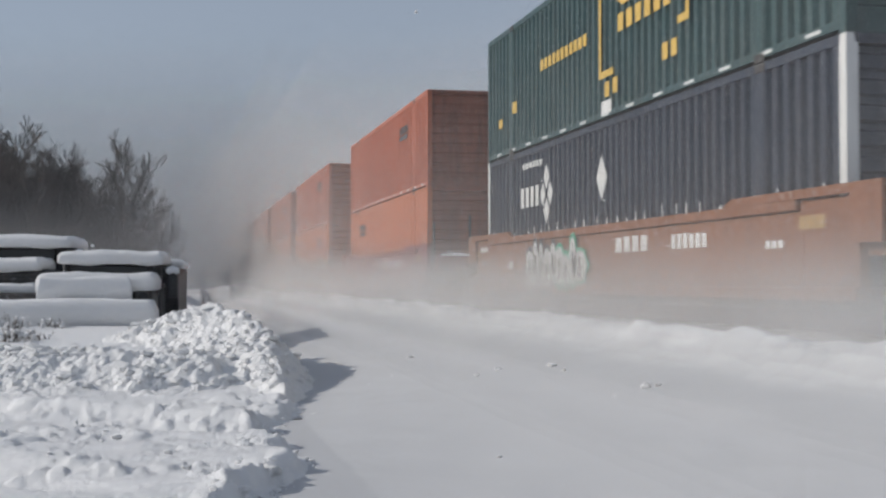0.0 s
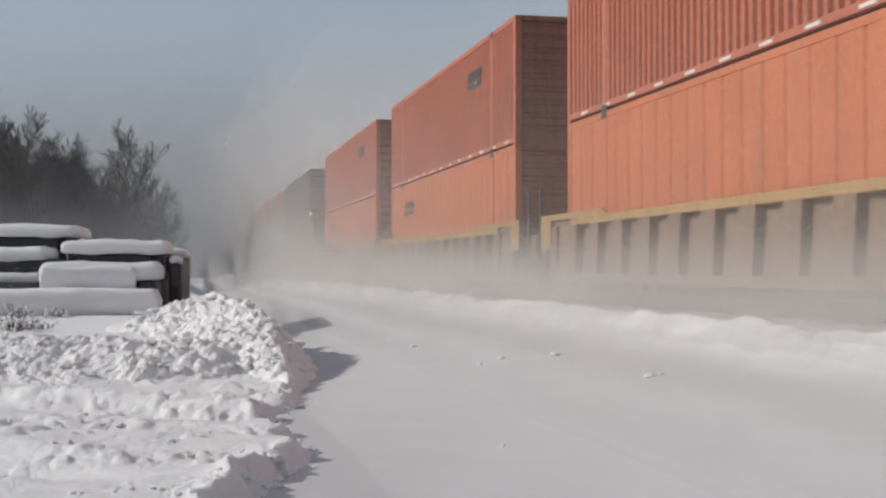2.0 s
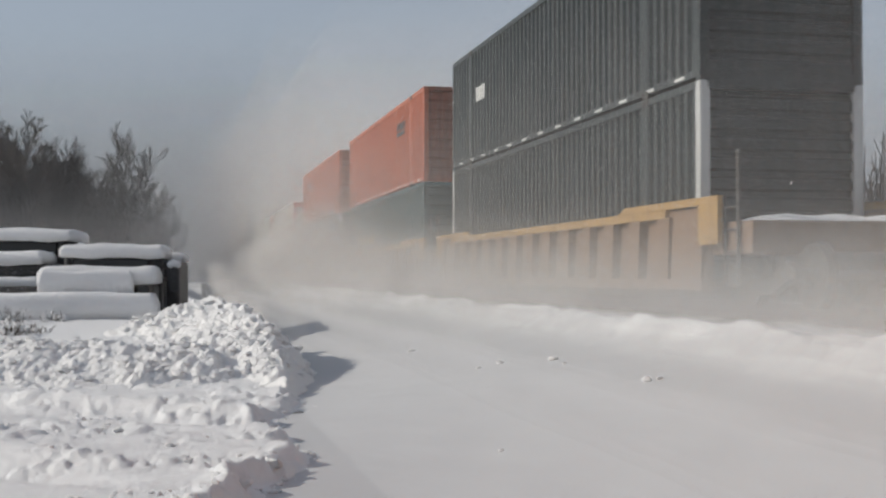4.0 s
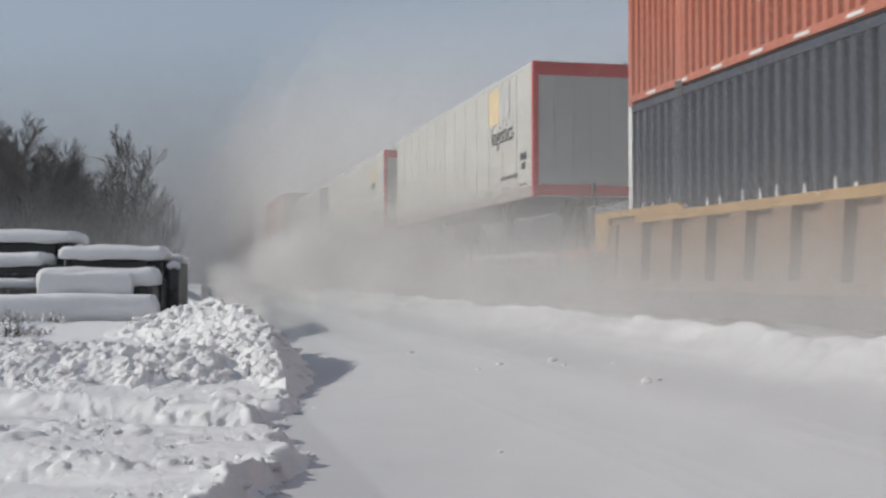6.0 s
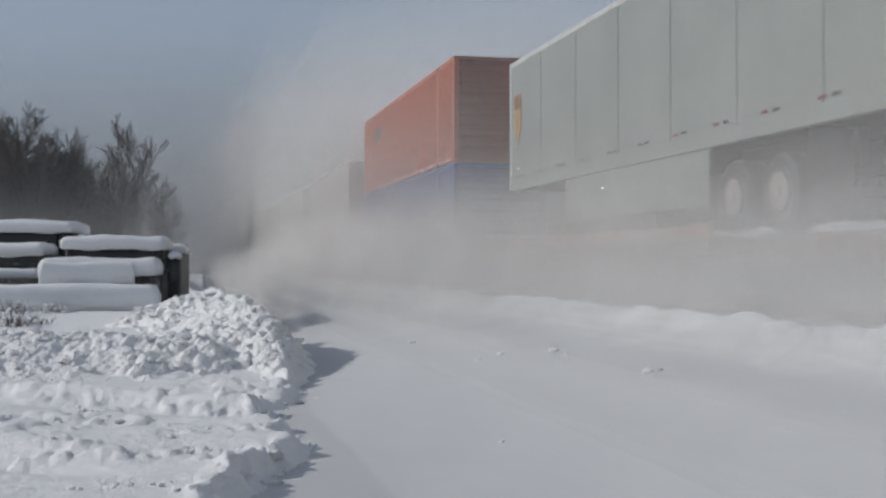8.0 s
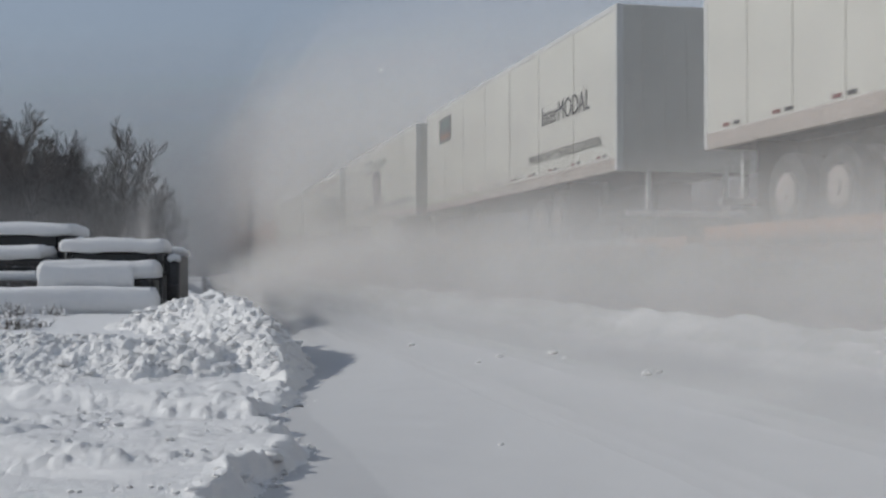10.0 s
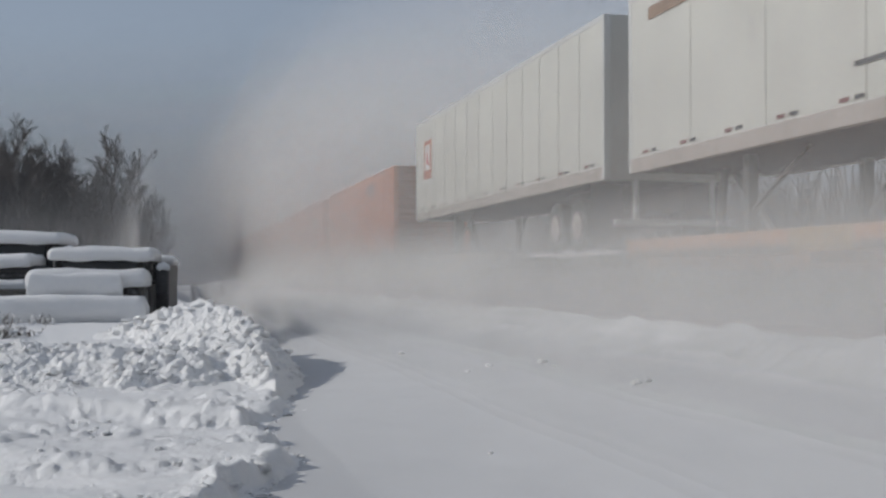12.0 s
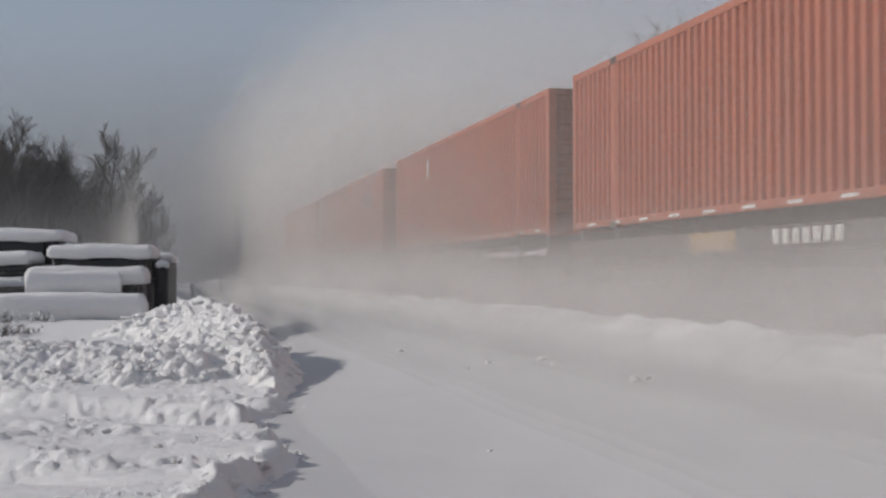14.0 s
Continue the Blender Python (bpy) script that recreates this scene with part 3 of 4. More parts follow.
def snow_cap(a, b, seed):
    """A low uneven heap of snow on a flat place."""
    bm = bmesh.new()
    bmesh.ops.create_grid(bm, x_segments=14, y_segments=14, size=0.5)
    ca, cb = Vector(a), Vector(b)
    for v in bm.verts:
        u, w = v.co.x + 0.5, v.co.y + 0.5
        e = min(1, 5 * min(u, 1 - u), 5 * min(w, 1 - w))
        k = noise.noise(Vector((u * 4 + seed, w * 4, seed))) * 0.5 + 0.6
        v.co = Vector((ca.x + (cb.x - ca.x) * u, ca.y + (cb.y - ca.y) * w, ca.z + (cb.z - ca.z) * math.sqrt(max(0, e)) * max(0.05, k)))
    bmesh.ops.recalc_face_normals(bm, faces=bm.faces)
    return bm


def spine_car(paint, colour, at, length=LONG + 1.4):
    """A skeleton car: a deep middle beam, wheel pans and cross arms, low over the rails."""
    c = thing("spine_car", f"{colour} spine car for trailers, dusted with snow", "railway car", "cars of the train")
    shared(("spine", length), "centre_beam", lambda: boxes(((-0.35, -0.7, 0.55), (0.35, length - 0.7, 1.0)), bevel=0.03), paint, c)
    for s in (-1, 1):
        shared(("pan", s), "side_sill", lambda: boxes(((s * 1.45, 5.2, 0.74), (s * 0.55, LONG - 0.3, 0.86)), ((s * 1.45, 5.2, 0.74), (s * 1.38, LONG - 0.3, 1.03)), bevel=0.015), paint, c)
    for y in (0.2, 5.6, 10.4, 15.0):
        shared("arm", "cross_arm", lambda: boxes(((-1.4, -0.18, 0.62), (1.4, 0.18, 0.84)), bevel=0.03), paint, c, at=pose(0, y, 0))
    for i in range(7):
        shared("digit", "number_mark", lambda: boxes(((-1.457, 0, 0.82), (-1.451, 0.15, 1.0))), CHALK, c, at=pose(0, 6.6 + i * 0.24, 0))
    for a, b in ((0.4, 3.0), (3.8, 5.2), (5.4, 9.0), (14.6, 15.9)):
        shared(("decksnow", a), "deck_snow", lambda: snow_cap((-1.25, a, 0.85), (-0.55, b, 1.0), a), SNOW, c, "drifted snow on the deck")
    shared("patch", "yellow_patch", lambda: boxes(((-1.456, 9.2, 0.76), (-1.451, 10.6, 1.02))), YELLOW, c)
    bogie(c, -0.9)
    bogie(c, LONG + 0.9)
    on_train(c, at)
    return c


def trailer(skin, colour, at, marks=(), red_nose=False, floor=2.12, panels=True, axles=(12.6, 13.85), skirt=None):
    """A 53-foot road trailer on a spine car: nose at y = 0, wheels towards the far end; z = 0 is the rail."""
    c = thing("semi_trailer", f"{colour} 53-foot road trailer riding on a spine car", "trailer", "trailers on the train")
    h, top = WIDE / 2, 4.98
    for s in (-1, 1):
        shared(("tskin", s, panels), "side_skin", lambda: panelled(s, h, floor + 0.22, top - 0.10, panels), skin, c)
        shared(("trail", s), "top_rail", lambda: boxes(((s * (h + 0.01), 0.02, top - 0.11), (s * (h - 0.08), LONG - 0.02, top)), bevel=0.02), GALV, c)
        shared(("tbot", s), "bottom_rail", lambda: boxes(((s * (h + 0.012), 0.02, floor), (s * (h - 0.08), LONG - 0.02, floor + 0.23)), bevel=0.015), GRIMY if skin is not GREYSKIN else GREYSKIN, c)
        for y in (0.0, LONG - 0.12):
            shared(("tpost", s, y), "corner_post", lambda: boxes(((s * (h + 0.015), y, floor), (s * (h - 0.12), y + 0.12, top)), bevel=0.025), REDMARK if red_nose and y == 0 else GALV, c)
    shared("troof", "roof", lambda: boxes(((-h + 0.04, 0.04, top - 0.03), (h - 0.04, LONG - 0.04, top - 0.005))), GALV, c)
    shared("tfloor", "floor", lambda: boxes(((-h + 0.06, 0.05, floor + 0.02), (h - 0.06, LONG - 0.05, floor + 0.12))), STEEL, c)
    shared("tfront", "front_wall", lambda: boxes(((-h + 0.1, 0.03, floor), (h - 0.1, 0.07, top - 0.02)), *[((x - 0.02, 0.015, floor), (x + 0.02, 0.03, top - 0.1)) for x in (-0.8, -0.4, 0, 0.4, 0.8)]), skin, c)
    shared("tback", "rear_door", lambda: boxes(((-h + 0.1, LONG - 0.07, floor), (h - 0.1, LONG - 0.03, top - 0.02))), skin, c)
    if red_nose:
        part("nose_band", boxes(((-h + 0.1, 0.008, top - 0.3), (h - 0.1, 0.03, top - 0.02)), ((-h + 0.1, 0.008, floor + 0.02), (h - 0.1, 0.03, floor + 0.25))), REDMARK, c)
    # landing gear and hitch stand; a trailer with its axles first rides tail foremost
    tail = axles[0] < LONG / 2
    gear = pose(0, LONG, 0, 0, 0, 180) if tail else pose(0, 0, 0)
    shared("hitch", "hitch_stand", lambda: rods(((-0.35, 1.3, 0.9), (-0.15, 1.1, floor), 0.07), ((0.35, 1.3, 0.9), (0.15, 1.1, floor), 0.07), ((0, 2.6, 0.95), (0, 1.2, floor - 0.1), 0.06)), STEEL, c, at=gear)
    for s in (-1, 1):
        shared(("leg", s), "landing_leg", lambda: boxes(((s * 0.95, 3.35, 1.0), (s * 0.80, 3.5, floor)), ((s * 1.03, 3.27, 0.95), (s * 0.72, 3.58, 1.02)), bevel=0.01), STEEL, c, at=gear)
        shared(("brace", s), "leg_brace", lambda: rods(((s * 0.88, 3.5, 1.35), (s * 0.7, 4.7, floor), 0.035)), STEEL, c, at=gear)
        for y in axles:
            for x in (1.12, 0.80):
                shared(("tyre", s, x), "tyre", lambda: tyre(s * x), RUBBER, c, at=pose(0, y, 1.38))
            shared(("rim", s), "rim", lambda: rods(((s * 1.10, 0, 0), (s * 1.262, 0, 0), 0.27, 0.25, 20), ((s * 1.2, 0, 0), (s * 1.29, 0, 0), 0.10, 0.09, 14)), GRIMY, c, at=pose(0, y, 1.38))
    shared("slider", "bogie_frame", lambda: boxes(((-0.62, -1.5, 1.65), (-0.5, 1.7, floor)), ((0.5, -1.5, 1.65), (0.62, 1.7, floor)), ((-0.6, -0.73, 1.32), (0.6, -0.53, 1.45)), ((-0.6, 0.52, 1.32), (0.6, 0.72, 1.45)), bevel=0.02), STEEL, c, at=pose(0, sum(axles) / 2, 0))
    for s in (-1, 1):
        shared(("flap", s), "mud_flap", lambda: boxes(((s * 0.66, 0.0, 1.0), (s * 1.25, 0.015, floor))), RUBBER, c, at=pose(0, axles[0] - 0.75 if tail else axles[1] + 0.75, 0))
    if skirt:
        for s in (-1, 1):
            part("side_skirt", boxes(((s * (h - 0.03), skirt[0], floor - 0.82), (s * (h - 0.06), skirt[1], floor + 0.02)), bevel=0.008), skin, c)
    shared("guard", "rear_guard", lambda: boxes(((-1.1, LONG - 0.1, 1.35), (1.1, LONG - 0.02, 1.45)), ((-0.75, LONG - 0.1, 1.4), (-0.67, LONG - 0.02, floor)), ((0.67, LONG - 0.1, 1.4), (0.75, LONG - 0.02, floor)), bevel=0.01), GALV, c, at=gear)
    for i in range(11):
        for j in (0, 1):
            shared(("tdash", i, j), "reflective_strip", lambda: boxes(((-h - 0.018, 0.5 + i * 1.45 + j * 0.32, floor + 0.27), (-h - 0.012, 0.70 + i * 1.45 + j * 0.32, floor + 0.32))), DIMRED if j else INK, c)
    for m in marks:
        m(c, -h - 0.012)
    on_train(c, at)
    return c


def tyre(x):
    bm = bmesh.new()
    prof = [(0.28, -0.10), (0.44, -0.13), (0.50, -0.10), (0.51, 0.0), (0.50, 0.10), (0.44, 0.13), (0.28, 0.10)]
    n = 24
    rings = [[bm.verts.new((x + w, r * math.cos(2 * math.pi * i / n), r * math.sin(2 * math.pi * i / n))) for r, w in prof] for i in range(n)]
    for i in range(n):
        a, b = rings[i], rings[(i + 1) % n]
        for j in range(len(prof)):
            k = (j + 1) % len(prof)
            bm.faces.new((a[j], a[k], b[k], b[j]))
    bmesh.ops.recalc_face_normals(bm, faces=bm.faces)
    return bm


def panelled(s, h, z0, z1, panels):
    """Sheet panels a stride wide, each lapped a little over the next, with a rivet seam."""
    bm = bmesh.new()
    n = 13 if panels else 7
    w = (LONG - 0.2) / n
    for i in range(n):
        y = 0.1 + i * w
        block(bm, (s * (h - 0.03), y + 0.004, z0), (s * (h + 0.001 * (i % 2)), y + w - 0.004, z1), 0.004)
        block(bm, (s * (h - 0.02), y - 0.03, z0 + 0.002), (s * (h + 0.010), y + 0.03, z1 - 0.002))
    return bm


def add(*lists):
    return [m for item in lists for m in (item if isinstance(item, list) else [item])]


def stack(at, low, high, car, ribs, marks_low=(), marks_high=(), pitches=(0.62, 0.24), post=None):
    c = well_car(car[0], car[1], at, ribs)
    box = container(low[0], low[1], at, 0.36, pitches[0], marks=marks_low, dashes=False, post=post)
    if low[0] in (NAVY, GREEN):
        frost_spikes(box, -WIDE / 2 - 0.004, int(at), 1.08)
    container(high[0], high[1], at, 0.36 + TALL, pitches[1], marks=marks_high)
    return c


def piggyback(at, skin, colour, car, **k):
    spine_car(car[0], car[1], at)
    trailer(skin, colour, at, **k)


def box_on_spine(at, paint, colour, car, marks=(), pitch=0.30):
    c = spine_car(car[0], car[1], at)
    for y in (0.2, 2.1, 14.0, 15.8):
        shared("pedestal", "pedestal", lambda: boxes(((-1.25, -0.12, 0.62), (1.25, 0.12, 1.22)), bevel=0.02), car[0], c, at=pose(0, y, 0))
    container(paint, colour, at, 1.22, pitch, marks=marks)


O, R, G, N_, K, B = (ORANGE, "orange"), (RED, "red-orange"), (GREEN, "dark green"), (NAVY, "navy blue"), (BLACKISH, "black"), (BLUE, "blue")
BROWN, YEL, MAR, DARK = (RUST, "rust-brown"), (BROWNCAR, "grey-brown, yellow-edged"), (MAROON, "maroon"), (STEEL, "black")
DECK = (DECKPAINT, "orange-brown")
far_mark = logo_box(12.0, 2.05)
near_mark = logo_box(3.1, 2.0)

first = stack(12.6, N_, G, BROWN, False, add(carrier_mark(11.4, 1.85, CHALK), diamond(CHALK, 8.1, 1.9, 0.28, 0.4)), bracket_logo(), (0.30, 0.30), CHALK)
graffiti(first)
stack(36.0, O, R, MAR, False, far_mark, near_mark)
stack(59.7, O, R, YEL, True, near_mark, near_mark)
stack(79.6, O, R, YEL, True, far_mark, near_mark)
stack(99.2, O, R, YEL, True, far_mark, near_mark)
stack(122.6, K, K, YEL, True, (), [bars("name_mark", CHALK, 12.6, 1.5, 0.9, 0.35, count=4)], (0.30, 0.30), GALV)
stack(142.7, G, R, YEL, True, [bars("name_mark", GOLD, 9.6 + i * 0.42, 1.25, 0.26, 0.30) for i in range(9)], near_mark, (0.30, 0.24))
stack(162.3, N_, R, YEL, True, carrier_mark(3.6, 1.85, CHALK), far_mark, (0.30, 0.24), CHALK)
piggyback(184.0, WHITE, "white", DECK, red_nose=True, axles=(13.1, 14.4), marks=[text("logistics", 2.5, 3.50, 0.62, INK), bars("yellow_mark", CREAM, 2.75, 3.98, 0.95, 0.8), bars("grey_mark", GALV, 1.85, 3.98, 0.88, 0.8),
          bars("unit_mark", INK, 0.5, 2.95, 0.5, 0.16, count=4), bars("unit_mark", INK, 0.6, 2.75, 0.3, 0.14, count=2), bars("unit_mark", INK, 1.2, 2.62, 1.4, 0.08, count=11)])
piggyback(202.8, WHITE, "white", DECK, red_nose=True, panels=False, marks=[bars("cream_mark", CREAM, 1.95, 4.0, 1.0, 0.5), bars("name_mark", STEEL, 2.0, 3.72, 0.9, 0.22, count=6), bars("unit_mark", STEEL, 0.35, 2.6, 1.2, 0.12, count=7)])
piggyback(222.8, GREYSKIN, "grey", DECK, panels=False, axles=(3.55, 4.85), skirt=(5.6, 12.2), marks=[shape("shield_mark", YELLOW, [(15.2, 4.2), (15.75, 4.2), (15.75, 3.5), (15.47, 3.1), (15.2, 3.5)]), bars("shield_head", RUST, 15.25, 3.9, 0.45, 0.28, lift=0.007)])
stack(244.7, B, R, YEL, False, (), far_mark, (0.30, 0.24))
piggyback(265.3, WHITE, "white", DECK)
piggyback(285.0, WHITE, "white", DECK, panels=False, axles=(3.5, 4.75), marks=[text("InterMODAL", 2.9, 3.35, 0.55, INK), text("TEMPERATURE CONTROLLED DIVISION", 3.1, 2.62, 0.26, INK),
          bars("picture_panel", INK, 12.9, 3.95, 1.5, 0.7), bars("panel_sky", GREEN, 13.1, 4.3, 1.1, 0.28, lift=0.007), bars("panel_band", RUST, 13.1, 4.05, 1.1, 0.12, lift=0.007)])
piggyback(302.9, WHITE, "white", DECK, panels=False, axles=(2.6, 3.85), skirt=(4.4, 9.2), marks=[text("INTERMODAL", 6.9, 4.12, 0.46, INK), bars("name_block", INK, 8.75, 4.05, 1.8, 0.5), bars("name_mark", CHALK, 8.9, 4.15, 1.5, 0.3, count=5, lift=0.007),
          shape("shield", INK, [(6.8, 4.0), (7.7, 4.1), (8.65, 4.0), (8.55, 3.2), (7.7, 2.72), (6.9, 3.2)]), bars("shield_stripe", GALV, 7.25, 3.0, 0.14, 0.85, lift=0.007), bars("shield_stripe", GALV, 7.65, 2.9, 0.14, 1.0, lift=0.007), bars("shield_stripe", GALV, 8.1, 3.0, 0.12, 0.85, lift=0.007),
          bars("band", GREYSKIN, 0.3, 2.62, 15.5, 0.14)])
piggyback(320.8, WHITE, "white", DECK, panels=False, axles=(1.5, 2.8), marks=block_logo())
piggyback(338.1, WHITE, "white", DARK, axles=(1.6, 2.9), marks=[bars("picture_panel", RED, 14.0, 3.25, 1.0, 1.1), bars("panel_strip", CHALK, 14.0, 3.12, 1.0, 0.12), bars("panel_window", CHALK, 14.2, 3.5, 0.6, 0.72, lift=0.007), shape("panel_mark", REDMARK, [(14.3, 3.6), (14.6, 3.7), (14.5, 4.1)], 0.018)])
box_on_spine(358.0, ORANGE, "orange", DARK, add(logo_box(3.9, 2.35), [bars("unit_mark", MAROON, 4.6, 0.75, 0.3, 0.55, count=2)]), 0.62)
box_on_spine(376.6, RED, "red-orange", DARK, logo_box(2.4, 1.95), 0.24)
box_on_spine(394.2, RED, "red-orange", DARK, [bars("pale_patch", GALV, 11.2, 2.0, 0.25, 0.5)], 0.24)
box_on_spine(413.0, RED, "red-orange", DARK, logo_box(2.4, 1.95))
box_on_spine(432.0, RED, "red-orange", DARK)


# ---- the yard: parked trucks, dry weeds, clods ----
def at_yard(lat, far, z, turn=0.0):
    x, y = off_axis(lat, far)
    return pose(x, y, z, 0, 0, -YAW + turn)


def cushion(bm, a, b, bulge, seed, nx=40, ny=22):
    """A pillow of settled snow over the rectangle a to b, with rounded, sagging rims."""
    (x0, y0, z0), (x1, y1, z1) = a, b
    rnd = random.Random(seed)
    ph = [rnd.uniform(0, 6.28) for _ in range(6)]
    top, low = [], []
    for i in range(nx + 1):
        u = i / nx
        tr, lr = [], []
        for j in range(ny + 1):
            v = j / ny
            e = min(1.0, min(u, 1 - u) * (x1 - x0) / bulge, min(v, 1 - v) * (y1 - y0) / bulge)
            rim = math.sqrt(max(0.0, 1 - (1 - e) ** 2))
            wob = 0.014 * math.sin(9 * u + ph[0]) + 0.012 * math.sin(7 * v + 5 * u + ph[1]) + 0.008 * math.sin(23 * u + ph[2]) * math.cos(11 * v + ph[3])
            x = x0 + (x1 - x0) * u
            y = y0 + (y1 - y0) * v
            tr.append(bm.verts.new((x, y, z0 + (z1 - z0) * (0.6 + 0.4 * rim) + wob * rim)))
            lr.append(bm.verts.new((x, y, z0 - 0.03 * math.sin(11 * u + ph[4]) * (1 - rim))))
        top.append(tr)
        low.append(lr)
    for i in range(nx):
        for j in range(ny):
            bm.faces.new((top[i][j], top[i + 1][j], top[i + 1][j + 1], top[i][j + 1]))
            bm.faces.new((low[i][j], low[i][j + 1], low[i + 1][j + 1], low[i + 1][j]))
    for i in range(nx):
        bm.faces.new((top[i][0], low[i][0], low[i + 1][0], top[i + 1][0]))
        bm.faces.new((top[i + 1][ny], low[i + 1][ny], low[i][ny], top[i][ny]))
    for j in range(ny):
        bm.faces.new((top[0][j + 1], low[0][j + 1], low[0][j], top[0][j]))
        bm.faces.new((top[nx][j], low[nx][j], low[nx][j + 1], top[nx][j + 1]))
    return bm


def rounded(a, b, r, seg=3):
    bm = bmesh.new()
    block(bm, a, b)
    bmesh.ops.bevel(bm, geom=bm.edges[:], offset=r, segments=seg, profile=0.5, affect="EDGES")
    return bm


GLASS, gn, gl, gb = material("dark_window_glass", 0.08)
gb.inputs["Base Color"].default_value = (0.015, 0.017, 0.02, 1)


def parked_truck(m, seed, label, width=2.1, bare=False):
    """Nose towards -y; z = 0 at the snow round it; about 1.5 m of it stands clear."""
    t = thing("parked_truck", label, "truck", "parked trucks")
    w = width / 2
    part("cab", rounded((-w + 0.10, 0.25, -0.6), (w - 0.02, 2.2, 1.16), 0.10), CARPAINT, t, smooth=False)
    part("windshield", rounded((-w + 0.24, 0.20, 0.84), (w - 0.30, 0.27, 1.10), 0.02, 1), GLASS, t)
    for s, x in ((-1, -w + 0.13), (1, w - 0.16)):
        part("roof_pillar", rods(((x, 0.16, 0.78), (x + 0.02 * s, 0.24, 1.16), 0.045)), CARPAINT, t)
    part("side_window", rounded((w - 0.03, 0.6, 0.72), (w - 0.005, 1.5, 1.08), 0.01, 1), GLASS, t)
    part("door", rounded((w - 0.04, 0.45, -0.2), (w + 0.0, 1.65, 0.70), 0.012, 1), CARPAINT, t)
    part("door_handle", rounded((w - 0.005, 1.4, 0.60), (w + 0.03, 1.58, 0.64), 0.01, 1), GALV, t)
    part("roof_snow", cushion(bmesh.new(), (-w - 0.03, 0.10, 1.13), (w + 0.03, 2.25, 1.42), 0.11, seed), SNOW, t, "thick smooth cap of snow on the roof", True)
    part("hood", rounded((-w - 0.10, -1.10, -0.3), (w - 0.08, 0.28, 0.62), 0.12), CARPAINT, t)
    part("hood_snow", cushion(bmesh.new(), (-w - 0.24, -1.22, 0.58), (w - (0.30 if bare else 0.02), 0.26, 0.88 if bare else 0.94), 0.13, seed + 1), SNOW, t, "deep pillow of snow over the hood", True)
    part("nose_snow", cushion(bmesh.new(), (-w - 0.20, -1.36, 0.04 if bare else 0.36), (w - (0.36 if bare else 0.46), -0.95, 0.33 if bare else 0.86), 0.09, seed + 2), SNOW, t, "snow plastered on the nose", True)
    part("grille", boxes(*[((-w - 0.05, -1.16, 0.20 + i * 0.09), (w - 0.42, -1.09, 0.26 + i * 0.09)) for i in range(5)], bevel=0.008), STEEL, t)
    for x in (-w + 0.05, w - 0.26):
        h = part("headlight", rods(((x, -1.06, 0.46), (x, -1.15, 0.46), 0.10, 0.10, 18)), GLASS, t)
        part("bezel", boxes(((x - 0.17, -1.12, 0.36), (x + 0.17, -1.09, 0.57)), bevel=0.015), STEEL, h)
    part("bumper", rounded((-w - 0.32, -1.62, -0.25), (w - 0.02, -1.40, 0.12), 0.05), STEEL, t)
    if not bare:
        part("bumper_snow", cushion(bmesh.new(), (-w - 1.32, -1.95, -0.12), (w + 0.06, -1.20, 0.42), 0.14, seed + 4), SNOW, t, "long ledge of snow over the bumper", True)
        part("rear_body", rounded((w - 0.5, 1.2, -0.5), (w + 0.28, 4.2, 1.08), 0.08), CARPAINT, t)
        part("body_snow", cushion(bmesh.new(), (-w, 2.2, 1.06), (w + 0.30, 4.25, 1.30), 0.12, seed + 7, 20, 16), SNOW, t, "snow lying on the load bed", True)
    mir = part("mirror", rounded((w + 0.10, 0.12, 0.42), (w + 0.34, 0.24, 0.98), 0.05, 2), CARPAINT, t)
    for z in (0.66, 0.92):
        part("mirror_arm", rods(((w - 0.08, 0.3, z), (w + 0.16, 0.2, z), 0.02)), STEEL, mir)
    part("mirror_snow", cushion(bmesh.new(), (w + 0.09, 0.06, 0.94), (w + 0.36, 0.30, 1.08), 0.10, seed + 5, 10, 8), SNOW, mir, "snow cap", True)
    for x in (-w + 0.2, w - 0.26):
        wh = part("wheel", rods(((x - 0.13, -0.3, -0.3), (x + 0.13, -0.3, -0.3), 0.42, 0.42, 26)), RUBBER, t)
        part("hub", rods(((x - 0.15, -0.3, -0.3), (x + 0.15, -0.3, -0.3), 0.2, 0.2, 16)), GALV, wh)
    t.matrix_world = m
    return t


parked_truck(at_yard(-6.9, 26.0, 0.72, 8.0), 5, "dark parked truck buried under thick smooth snow")
parked_truck(at_yard(-9.62, 28.0, 1.13, 5.0), 25, "dark parked truck under snow, with its windows and grille bare", 2.4, True)


